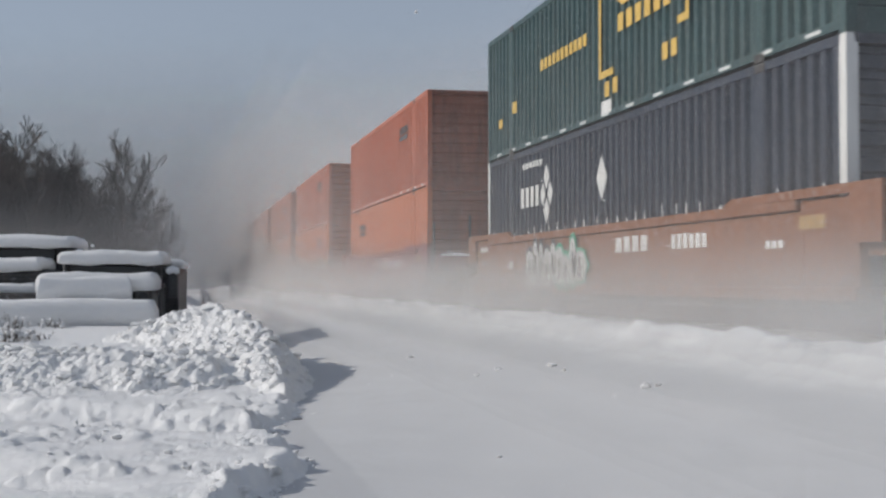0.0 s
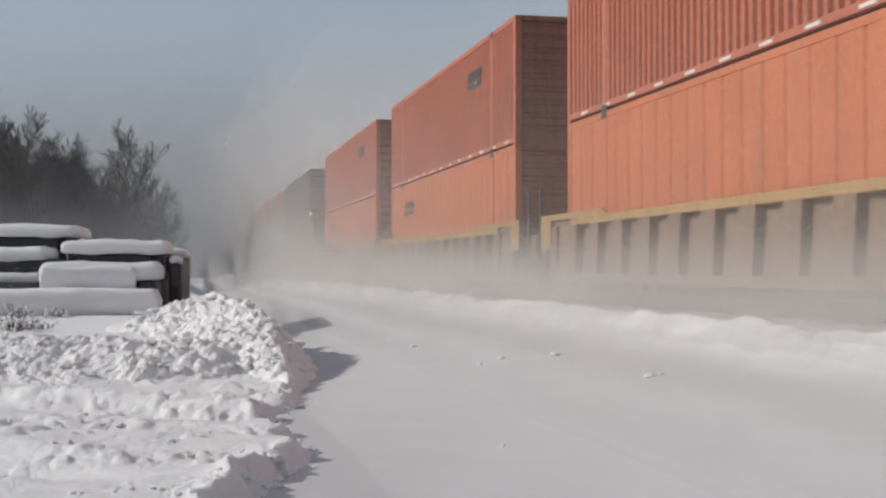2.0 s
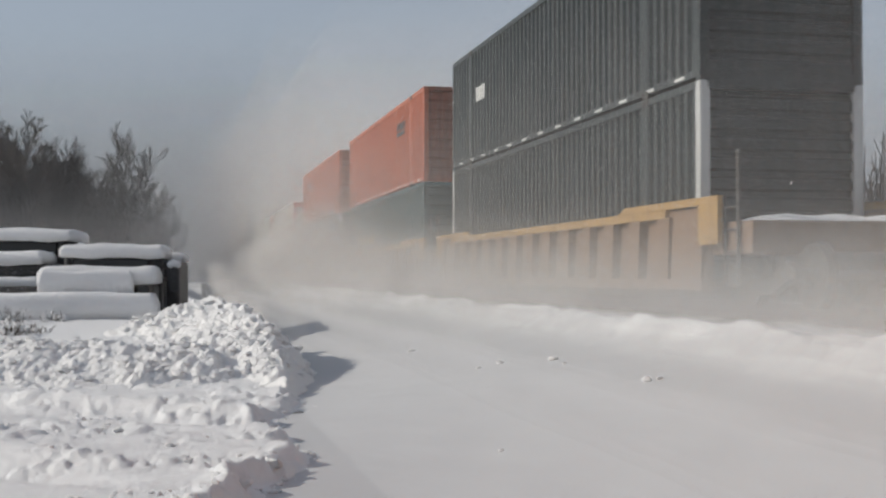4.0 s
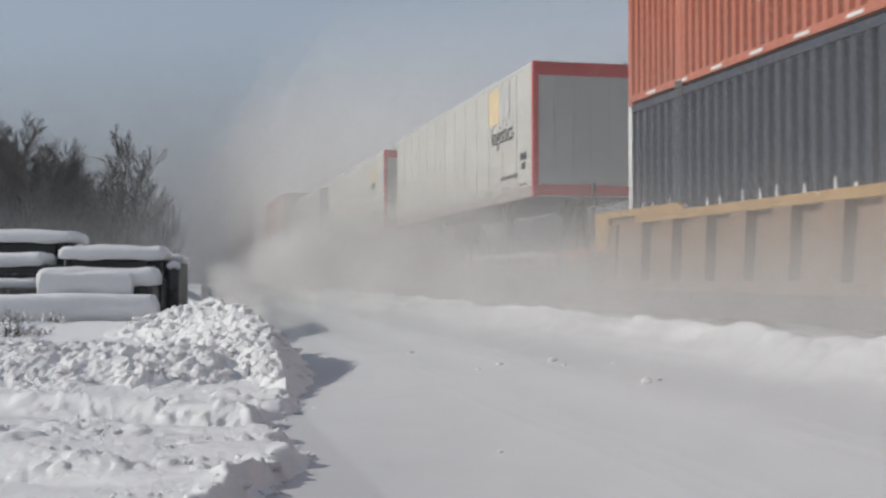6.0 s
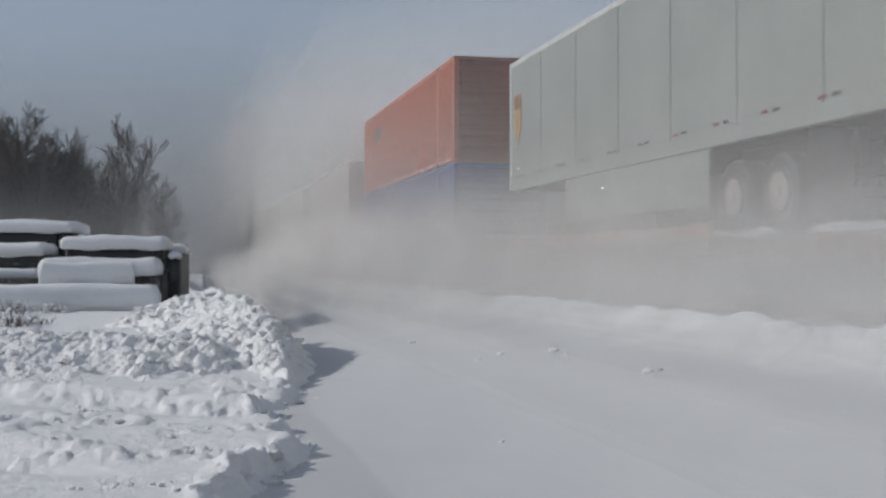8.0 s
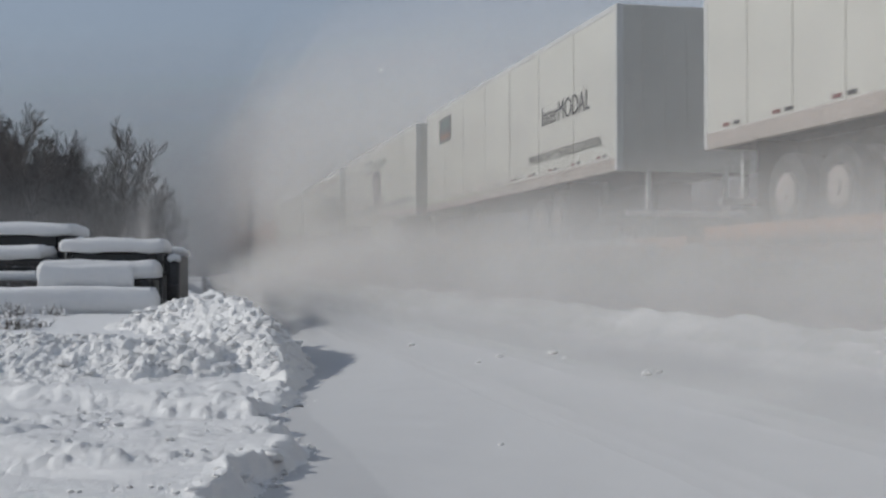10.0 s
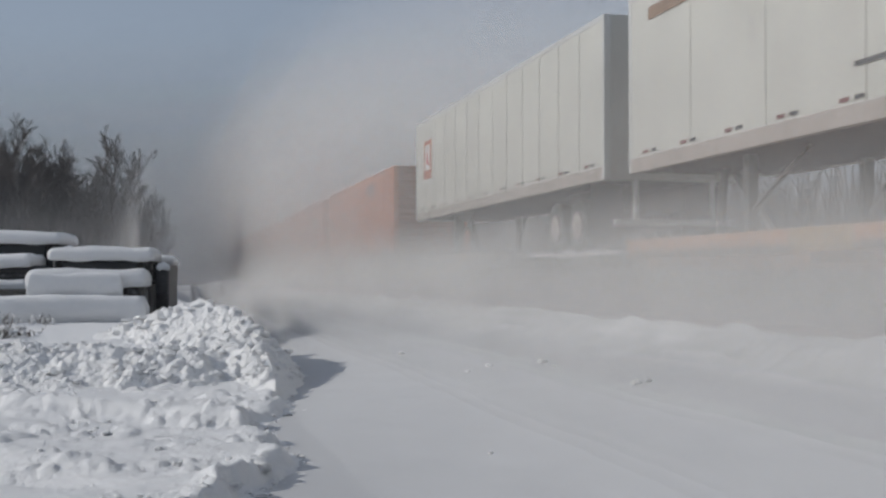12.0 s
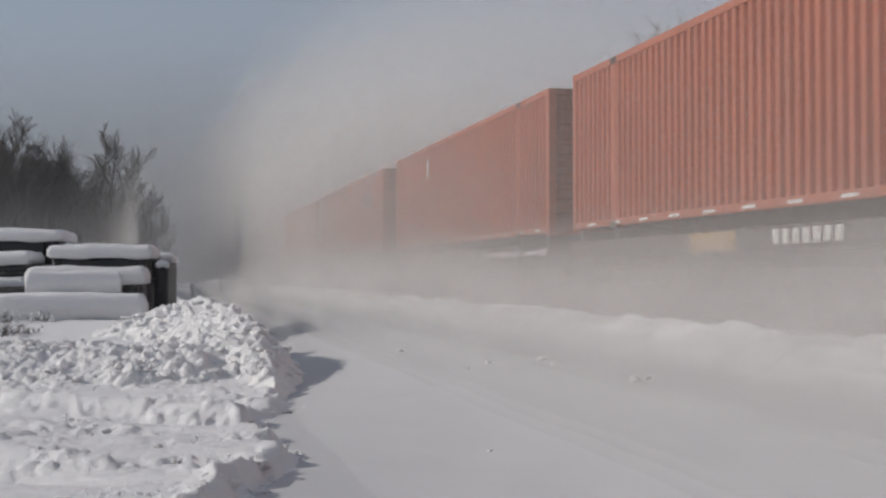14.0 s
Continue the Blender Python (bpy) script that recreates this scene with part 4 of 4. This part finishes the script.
# dry weeds
def weed(m, seed, height, stems):
    rnd = random.Random(seed)
    t = thing("dry_weed", "dry brown weed stalks poking through snow", "weed", "weeds in the yard")
    bm = bmesh.new()
    for _ in range(stems):
        a = rnd.uniform(0, 6.28)
        lean = rnd.uniform(0.1, 0.9)
        p = Vector((rnd.uniform(-0.18, 0.18), rnd.uniform(-0.18, 0.18), -0.05))
        d = Vector((math.cos(a) * lean, math.sin(a) * lean, 1)).normalized()
        h = height * rnd.uniform(0.4, 1)
        q = p + d * h
        rod(bm, p, q, 0.006, 0.003, 5)
        for k in range(5):
            s = p.lerp(q, rnd.uniform(0.3, 1))
            e = s + Vector((rnd.uniform(-1, 1), rnd.uniform(-1, 1), rnd.uniform(0.1, 1))).normalized() * h * 0.3
            rod(bm, s, e, 0.004, 0.002, 4)
    part("stalk", bm, BARK, t)
    bm = bmesh.new()
    for _ in range(14):
        q = Vector((rnd.uniform(-0.25, 0.25), rnd.uniform(-0.25, 0.25), rnd.uniform(0.02, height * 0.6)))
        bmesh.ops.create_icosphere(bm, subdivisions=1, radius=rnd.uniform(0.02, 0.05), matrix=Matrix.Translation(q))
    part("snow_tuft", bm, SNOW, t)
    t.matrix_world = m


for k, (lat, far, h) in enumerate([(-6.85, 20.2, 0.34), (-6.68, 20.5, 0.26), (-6.98, 20.0, 0.30), (-7.9, 23.2, 0.34), (-7.35, 23.6, 0.25)]):
    x, y = off_axis(lat, far)
    weed(at_yard(lat, far, float(ground_height(np.array([x]), np.array([y]))[0])), 40 + k, h, 16)


# loose clods on the snowfield
def clod(m, seed, r):
    rnd = random.Random(seed)
    bm = bmesh.new()
    bmesh.ops.create_icosphere(bm, subdivisions=3, radius=r)
    s = Vector((rnd.uniform(0, 9), rnd.uniform(0, 9), rnd.uniform(0, 9)))
    for v in bm.verts:
        v.co *= 0.75 + 0.6 * noise.fractal(v.co / r * 1.1 + s, 1.0, 2.0, 3)
        v.co.z *= 0.62
    ob = part("snow_clod", bm, CRUST, None, smooth=True)
    ob.matrix_world = m
    tagged(ob, "small white clod of snow lying on the snowfield", "snow clod", "clods on the snowfield")


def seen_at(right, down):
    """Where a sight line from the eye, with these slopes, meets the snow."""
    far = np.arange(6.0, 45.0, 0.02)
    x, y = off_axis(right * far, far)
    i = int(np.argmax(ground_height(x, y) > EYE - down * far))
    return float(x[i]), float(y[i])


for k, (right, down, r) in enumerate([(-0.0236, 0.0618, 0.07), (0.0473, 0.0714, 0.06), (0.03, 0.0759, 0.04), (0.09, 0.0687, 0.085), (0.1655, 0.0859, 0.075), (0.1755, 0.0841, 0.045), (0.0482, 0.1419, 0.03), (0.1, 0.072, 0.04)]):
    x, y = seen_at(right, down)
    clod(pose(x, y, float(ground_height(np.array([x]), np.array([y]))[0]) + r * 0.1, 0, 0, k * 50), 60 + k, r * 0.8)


for k, (lat, far, r) in enumerate([(-1.24, 9.1, 0.085), (-1.86, 9.2, 0.04), (-1.30, 8.2, 0.06), (-3.9, 9.0, 0.06), (-2.9, 11.2, 0.05), (-3.6, 12.4, 0.06), (-1.5, 11.4, 0.05), (-2.2, 10.1, 0.04), (-4.4, 11.0, 0.05)]):
    x, y = off_axis(lat, far)
    clod(pose(x, y, float(ground_height(np.array([x]), np.array([y]))[0]) + r * 0.3, 0, 0, k * 70), 90 + k, r)


# ---- trees ----
def strut(bm, a, b, r1, r2, n):
    r1, r2 = max(r1, 0.014), max(r2, 0.009)
    z = (b - a).normalized()
    x = z.orthogonal().normalized()
    y = z.cross(x)
    ring = [[bm.verts.new(p + (x * math.cos(6.2832 * i / n) + y * math.sin(6.2832 * i / n)) * r) for i in range(n)] for p, r in ((a, r1), (b, r2))]
    for i in range(n):
        j = (i + 1) % n
        bm.faces.new((ring[0][i], ring[0][j], ring[1][j], ring[1][i]))


def swerve(d, angle, turn):
    """The direction d bent off by an angle, to the side that turn names."""
    side = d.orthogonal().normalized()
    side = side * math.cos(turn) + d.cross(side) * math.sin(turn)
    return (d * math.cos(angle) + side * math.sin(angle)).normalized()


def bough(bm, p, d, length, r1, rnd, lift):
    """A bending bough; gives points along it with the direction there."""
    out = []
    for i in range(5):
        d = (d + Vector((rnd.gauss(0, 0.09), rnd.gauss(0, 0.09), lift))).normalized()
        q = p + d * length / 5
        strut(bm, p, q, r1 * (1 - i / 5.5), r1 * (1 - (i + 1) / 5.5), 5 if r1 > 0.03 else 3)
        out += [(p.lerp(q, 0.5), d), (q, d)]
        p = q
    return out


def bare_tree(seed, height, boughs=20):
    """A trunk that runs up through a fan of boughs, branches and fine twigs."""
    rnd = random.Random(seed)
    t = thing("bare_tree", "leafless winter tree with fine grey-brown twigs", "tree", "bare trees by the yard")
    bm, out = bmesh.new(), bmesh.new()
    p, d, stem = Vector((0, 0, -0.3)), Vector((0, 0, 1)), []
    for i in range(12):
        d = (d + Vector((rnd.gauss(0, 0.07), rnd.gauss(0, 0.07), 0.1))).normalized()
        q = p + d * height * 0.072
        strut(bm, p, q, height * 0.017 * (1 - i / 13), height * 0.017 * (1 - (i + 1) / 13), 7)
        stem.append((p, q))
        p = q
    for k in range(boughs):
        f = 0.20 + 0.78 * k / boughs
        a, b = stem[min(11, int(f * 12))]
        lean = radians(68 - 44 * f + rnd.uniform(-9, 9))
        length = height * (0.50 - 0.30 * f) * rnd.uniform(0.8, 1.15)
        way = swerve(Vector((0, 0, 1)), lean, k * 2.4 + rnd.uniform(-0.5, 0.5))
        for i, (at, dd) in enumerate(bough(bm, a.lerp(b, rnd.random()), way, length, height * 0.007 * (1.1 - 0.6 * f), rnd, 0.06)):
            if i < 2:
                continue
            for _ in range(2):
                small = bough(out, at, swerve(dd, rnd.uniform(0.4, 0.85), rnd.uniform(0, 6.28)), length * rnd.uniform(0.22, 0.42), 0.02, rnd, 0.05)
                for at2, d2 in small[2::2]:
                    for _ in range(2):
                        strut(out, at2, at2 + swerve(d2, rnd.uniform(0.3, 0.8), rnd.uniform(0, 6.28)) * length * rnd.uniform(0.07, 0.17), 0.012, 0.007, 3)
    part("trunk", bm, BARK, t)
    part("crown", out, BARK, t)
    return t


TREES = [bare_tree(s, h, n) for s, h, n in ((3, 11.5, 22), (8, 12.0, 20), (14, 9.5, 18), (21, 10.5, 20), (33, 12.5, 22))]


def plant_trees():
    rnd = random.Random(4)
    # distance to the right of the line of sight at 90 m, height
    rows = [(-22.7, 88, 11.3, 0), (-21.2, 92, 8.4, 2), (-25.0, 95, 8.8, 3), (-26.5, 90, 9.6, 1), (-28.0, 92, 10.8, 4), (-29.6, 88, 11.2, 2), (-31.2, 90, 12.6, 0), (-32.6, 94, 13.4, 1)]
    rows += [(rnd.uniform(-44, -23.5), rnd.uniform(90, 118), 0, rnd.randrange(5)) for _ in range(44)]
    rows += [(17.5, 92, 18.5, 4), (6.2, 118, 17.0, 1)]
    for i, (lat, far, h, k) in enumerate(rows):
        if not h:
            h = np.interp(lat, (-44, -32, -26, -20.5), (14.0, 12.3, 9.3, 7.5)) * rnd.uniform(0.8, 1.05) * far / 95
        x, y = off_axis(lat * far / 90, far)
        src = TREES[k]
        if i < 5 and not src.get("used"):
            ob = src
            src["used"] = 1
        else:
            ob = copy_thing(src, pose(x, y, 0))
        s = h / (11.5, 12.0, 9.5, 10.5, 12.5)[k]
        ob.matrix_world = pose(x, y, 0.3, 0, 0, rnd.uniform(0, 360)) @ Matrix.Diagonal((s, s, s, 1))


plant_trees()


def thicket(label, count, top, place, stalk=1.0):
    rnd = random.Random(9)
    bm = bmesh.new()
    for _ in range(count):
        x, y = place(rnd)
        p = Vector((x, y, 0.2 + rnd.random() ** 2 * top))
        d = Vector((rnd.gauss(0, 0.45), rnd.gauss(0, 0.45), 1)).normalized()
        strut(bm, p, p + d * rnd.uniform(1.0, 3.2) * stalk, rnd.uniform(0.02, 0.05) * stalk, 0.01, 3)
    ob = part("thicket", bm, BARK)
    tagged(ob, label, "brush", kind="stuff")


def by_the_yard(rnd):
    lat, far = rnd.uniform(-46, -20.0), rnd.uniform(84, 112)
    return off_axis(lat * far / 90, far)


def beyond_the_track(rnd):
    return rnd.uniform(13.5, 21), rnd.uniform(12, 120)


thicket("dense dark thicket of bare brush under the trees", 18000, 4.2, by_the_yard)
# made-up brush, added to stand in for the shade seen beneath the trailers
thicket("added bare brush beyond the railway track, a dark ground under the trailers", 42000, 2.6, beyond_the_track, 0.7)


# ---- wind-blown snow ----
def math_node(n, l, op, a, b=None, clamp=False):
    x = n.new("ShaderNodeMath")
    x.operation, x.use_clamp = op, clamp
    for i, v in enumerate((a, b)):
        if v is None:
            continue
        if isinstance(v, (int, float)):
            x.inputs[i].default_value = v
        else:
            l.new(v, x.inputs[i])
    return x.outputs[0]


def spread(n, l, v, a, b, c, d):
    """v from a..b to c..d, eased and held at the ends."""
    x = n.new("ShaderNodeMapRange")
    x.interpolation_type = "SMOOTHSTEP"
    for i, k in enumerate((v, a, b, c, d)):
        if isinstance(k, (int, float)):
            x.inputs[i].default_value = k
        else:
            l.new(k, x.inputs[i])
    return x.outputs[0]


def dust_material(name, near, far, top, slope, foot, soft, start, full, wisp, seed, gusts, stretch, swing, rim=None, lee=None, layers=3):
    """Powder snow in the air: its density grows from `near` to `far` along the track, ends at a ragged
    top that rises with distance, and drifts in wisps and gusts that travel with the sheet."""
    m = bpy.data.materials.new(name)
    m.use_nodes = True
    n, l = m.node_tree.nodes, m.node_tree.links
    n.remove(n["Principled BSDF"])
    pos = n.new("ShaderNodeNewGeometry").outputs["Position"]
    sep = n.new("ShaderNodeSeparateXYZ")
    l.new(pos, sep.inputs[0])
    y, z = sep.outputs[1], sep.outputs[2]
    ob = n.new("ShaderNodeTexCoord").outputs["Object"]
    mp = n.new("ShaderNodeMapping")
    mp.inputs["Location"].default_value, mp.inputs["Scale"].default_value = (seed * 13.7, seed * 5.1, seed), (1, stretch, 1.0)
    l.new(ob, mp.inputs[0])
    big = noise_tex(n, l, mp.outputs[0], 0.22, 3.0 if slope < 0.05 else 1.0, 0.5)
    wis = noise_tex(n, l, mp.outputs[0], wisp, 6.0 if slope < 0.05 else 1.5, 0.6)
    os = n.new("ShaderNodeSeparateXYZ")
    l.new(ob, os.inputs[0])
    gust = ramp(n, l, math_node(n, l, "DIVIDE", os.outputs[1], 400.0), [(p / 400.0, (g,) * 3) for p, g in gusts])
    edge = math_node(n, l, "ADD", math_node(n, l, "MULTIPLY", y, slope), top)
    calm = spread(n, l, y, 22.0, 75.0, 1.0, 0.0)      # far off the wisps run together
    big = math_node(n, l, "ADD", math_node(n, l, "MULTIPLY", math_node(n, l, "SUBTRACT", big, 0.5), calm), 0.5)
    edge = math_node(n, l, "ADD", edge, math_node(n, l, "MULTIPLY", math_node(n, l, "SUBTRACT", big, 0.5), math_node(n, l, "MULTIPLY", edge, 1.0 if slope < 0.05 else min(0.6, swing * 2))))
    edge = math_node(n, l, "MULTIPLY", edge, math_node(n, l, "ADD", math_node(n, l, "MULTIPLY", gust, 1.3 if slope < 0.05 else 0.4), -0.3 if slope < 0.05 else 0.6))
    over = spread(n, l, math_node(n, l, "DIVIDE", math_node(n, l, "SUBTRACT", z, foot), edge), 0.05, 1.0, 1.0, 0.0)
    under = spread(n, l, z, foot - soft, foot + soft * 0.6, 0.0, 1.0)
    along = spread(n, l, y, start, full, near, far)
    wis = math_node(n, l, "ADD", math_node(n, l, "MULTIPLY", math_node(n, l, "SUBTRACT", wis, 0.5), calm), 0.5)
    swirl = spread(n, l, wis, 0.30, 0.72, 1 - swing, 1 + swing * 0.6)
    a = math_node(n, l, "MULTIPLY", math_node(n, l, "MULTIPLY", over, under), math_node(n, l, "MULTIPLY", along, swirl))
    a = math_node(n, l, "MULTIPLY", a, gust)
    if rim is not None:      # thins out to the right of the line of sight
        dot = n.new("ShaderNodeVectorMath")
        dot.operation = "DOT_PRODUCT"
        dot.inputs[1].default_value = (CY, -SY, 0)
        l.new(pos, dot.inputs[0])
        a = math_node(n, l, "MULTIPLY", a, spread(n, l, dot.outputs["Value"], rim - (9 if lee is None else 6), rim, 1.0, 0.0))
        if lee is not None:
            a = math_node(n, l, "MULTIPLY", a, spread(n, l, dot.outputs["Value"], lee, lee + 5, 0.0, 1.0))
    # the same powder spread over several thin layers
    a = math_node(n, l, "SUBTRACT", 1.0, math_node(n, l, "POWER", math_node(n, l, "SUBTRACT", 1.0, math_node(n, l, "MINIMUM", a, 0.95)), 1.0 / layers))
    a = math_node(n, l, "MINIMUM", a, 0.235)
    dif, tra, clear, half, mix = (n.new("ShaderNode" + k) for k in ("BsdfDiffuse", "BsdfTranslucent", "BsdfTransparent", "MixShader", "MixShader"))
    for s in (dif, tra):
        s.inputs["Color"].default_value = (0.71, 0.705, 0.70, 1)
    half.inputs[0].default_value = 0.5
    l.new(dif.outputs[0], half.inputs[1])
    l.new(tra.outputs[0], half.inputs[2])
    l.new(a, mix.inputs[0])
    l.new(clear.outputs[0], mix.inputs[1])
    l.new(half.outputs[0], mix.inputs[2])
    l.new(mix.outputs[0], n["Material Output"].inputs[0])
    return m


DRIFTS = []


def dust_sheet(x, y0, y1, height, mat, speed, foot, wave):
    """A billowing curtain of powder along the track."""
    ys = np.arange(y0, y1 + SPEED_ROOM, 2.5)
    zs = np.linspace(foot, foot + height, 8)
    yy, zz = np.meshgrid(ys, zs)
    xx = wave * (0.12 * np.sin(yy * 0.23 + x) + 0.05 * np.sin(yy * 0.5 + zz))
    r, c = xx.shape
    i = np.arange(r * c).reshape(r, c)
    faces = np.stack([i[:-1, :-1], i[:-1, 1:], i[1:, 1:], i[1:, :-1]], -1).reshape(-1, 4)
    me = bpy.data.meshes.new("snow_dust")
    me.from_pydata(np.stack([xx.ravel(), yy.ravel(), zz.ravel()], 1).tolist(), [], faces.tolist())
    me.shade_smooth()
    me.materials.append(mat)
    ob = new("snow_dust", me)
    tagged(ob, "veil of powder snow whirled up by the train", "snow dust", "veils of blown snow", "stuff")
    DRIFTS.append((ob, x, speed))


SPEED_ROOM = 190
# gusts along each sheet: density by metres from its start
LOWG = [(0, 1.0), (30, 0.9), (60, 0.9), (88, 1.15), (100, 1.55), (120, 1.55), (138, 1.2), (168, 1.0), (400, 1.0)]
HIGHG = [(0, 0.75), (40, 0.75), (90, 0.95), (110, 1.15), (140, 1.45), (200, 1.7), (400, 1.7)]
LEFTG = [(0, 0.0), (100, 0.0), (150, 0.85), (175, 1.0), (400, 1.0)]
#            x    near  far   top  slope  foot soft start full wisp speed gusts height stretch swing
for k, (x, near, far, top, slope, foot, soft, start, full, wisp, speed, gusts, height, stretch, swing) in enumerate([
        (7.05, 0.40, 0.85, 1.5, 0.022, 1.00, 0.30, 11, 34, 0.45, 12, LOWG, 4.4, 0.35, 0.5),
        (6.50, 0.34, 0.75, 1.2, 0.022, 0.95, 0.30, 11, 34, 0.60, 11, LOWG, 4.0, 0.35, 0.6),
        (5.90, 0.32, 0.60, 1.1, 0.022, 0.85, 0.30, 11, 34, 0.80, 10, LOWG, 3.6, 0.35, 0.6),
        (5.00, 0.34, 0.56, 1.0, 0.020, 0.75, 0.40, 11, 34, 0.60, 9, LOWG, 3.2, 0.30, 0.6),
        (4.00, 0.30, 0.50, 0.9, 0.018, 0.60, 0.50, 11, 34, 0.60, 9, LOWG, 3.0, 0.30, 0.6),
        (6.75, 0.13, 0.52, 4.6, 0.080, 1.00, 0.60, 12, 62, 0.30, 12, HIGHG, 22, 0.14, 0.35),
        (5.40, 0.09, 0.50, 4.4, 0.100, 1.00, 0.60, 12, 62, 0.26, 9, HIGHG, 22, 0.12, 0.3),
        (-1.6, 0.00, 0.60, 2.0, 0.100, 0.50, 0.60, 13, 54, 0.22, 6, LEFTG, 24, 0.02, 0.05),
        (2.30, 0.00, 0.62, 1.1, 0.012, 0.10, 0.40, 19, 34, 0.50, 8, LOWG, 2.4, 0.25, 0.5),
        (3.10, 0.14, 0.50, 0.8, 0.010, 0.10, 0.40, 18, 34, 0.50, 7, LOWG, 2.4, 0.25, 0.5),
        (10.9, 0.08, 0.60, 7.0, 0.130, 1.00, 0.50, 12, 60, 0.25, 9, HIGHG, 28, 0.14, 0.3),
        (16.0, 0.06, 0.55, 8.0, 0.140, 1.00, 0.50, 12, 60, 0.25, 9, HIGHG, 28, 0.14, 0.3)]):
    for j in range(3):
        mat = dust_material("blown_snow", near, far, top, slope, foot, soft, start, full, wisp, k + 1 + j * 0.31, gusts, stretch, swing)
        dust_sheet(x + 0.16 * (j - 1), 6.0, 90.0 if slope < 0.05 else 230.0, height, mat, speed, foot - soft, 0.0)


def haze_bank(dist, lat0, lat1, height, dense, seed, rim=None, lee=None):
    """A still bank of drifting powder across the line of sight."""
    mat = dust_material("still_haze", dense, dense, height * 0.8, 0.0, 0.6, 0.6, 0, 1, 0.05, seed, [(0, 1), (400, 1)], 1.0, 0.25, rim, lee, 1)
    lat, zz = np.meshgrid(np.linspace(lat0, lat1, 40), np.linspace(0.0, height, 8))
    far = dist + 0.0 * lat
    xx, yy = lat * CY + far * SY, -lat * SY + far * CY
    r, c = xx.shape
    i = np.arange(r * c).reshape(r, c)
    faces = np.stack([i[:-1, :-1], i[:-1, 1:], i[1:, 1:], i[1:, :-1]], -1).reshape(-1, 4)
    me = bpy.data.meshes.new("haze_bank")
    me.from_pydata(np.stack([xx.ravel(), yy.ravel(), zz.ravel()], 1).tolist(), [], faces.tolist())
    me.shade_smooth()
    me.materials.append(mat)
    tagged(new("haze_bank", me), "thin haze of powder snow drifting before the trees", "snow haze", kind="stuff")


for step in (-1, 1):
    haze_bank(79 + step, -70, -13, 12, 0.22, 31, -13.5)
    haze_bank(73 + step, -24, -7, 16, 0.23, 34, -8.0, -20.0)
    for dist, dense, seed in ((104, 0.19, 32), (118, 0.20, 35), (133, 0.21, 33), (150, 0.23, 36), (168, 0.23, 37)):
        haze_bank(dist + step * 2, -0.85 * dist, 0.68 * dist, 0.28 * dist, dense, seed)


# single grains that the wind drives past
def grain_cloud(speed, seed):
    rnd = random.Random(seed)
    bm = bmesh.new()
    for _ in range(160):
        far = rnd.uniform(4, 60) + (60 if rnd.random() < 0.5 else 0)
        p = Vector((rnd.uniform(-0.25, 0.62) * far * 0.6, far, rnd.uniform(0.4, 4.5)))
        bmesh.ops.create_icosphere(bm, subdivisions=1, radius=rnd.uniform(0.003, 0.009), matrix=Matrix.Translation(p))
    ob = part("snow_grain", bm, SNOW)
    tagged(ob, "single bright snow grains flying in the wind", "snow grains", kind="stuff")
    DRIFTS.append((ob, 0.0, speed))


grain_cloud(6.0, 3)


def motions():
    for ob, at, x, z in MOVING:
        walk(ob, [(t, pose(x, at - SPEED * t, z)) for t in (0, 3.5, 7, 10.5, 14)])
    for ob, x, speed in DRIFTS:
        walk(ob, [(t, pose(x, -speed * t, 0)) for t in (0, 7, 14)])


motions()
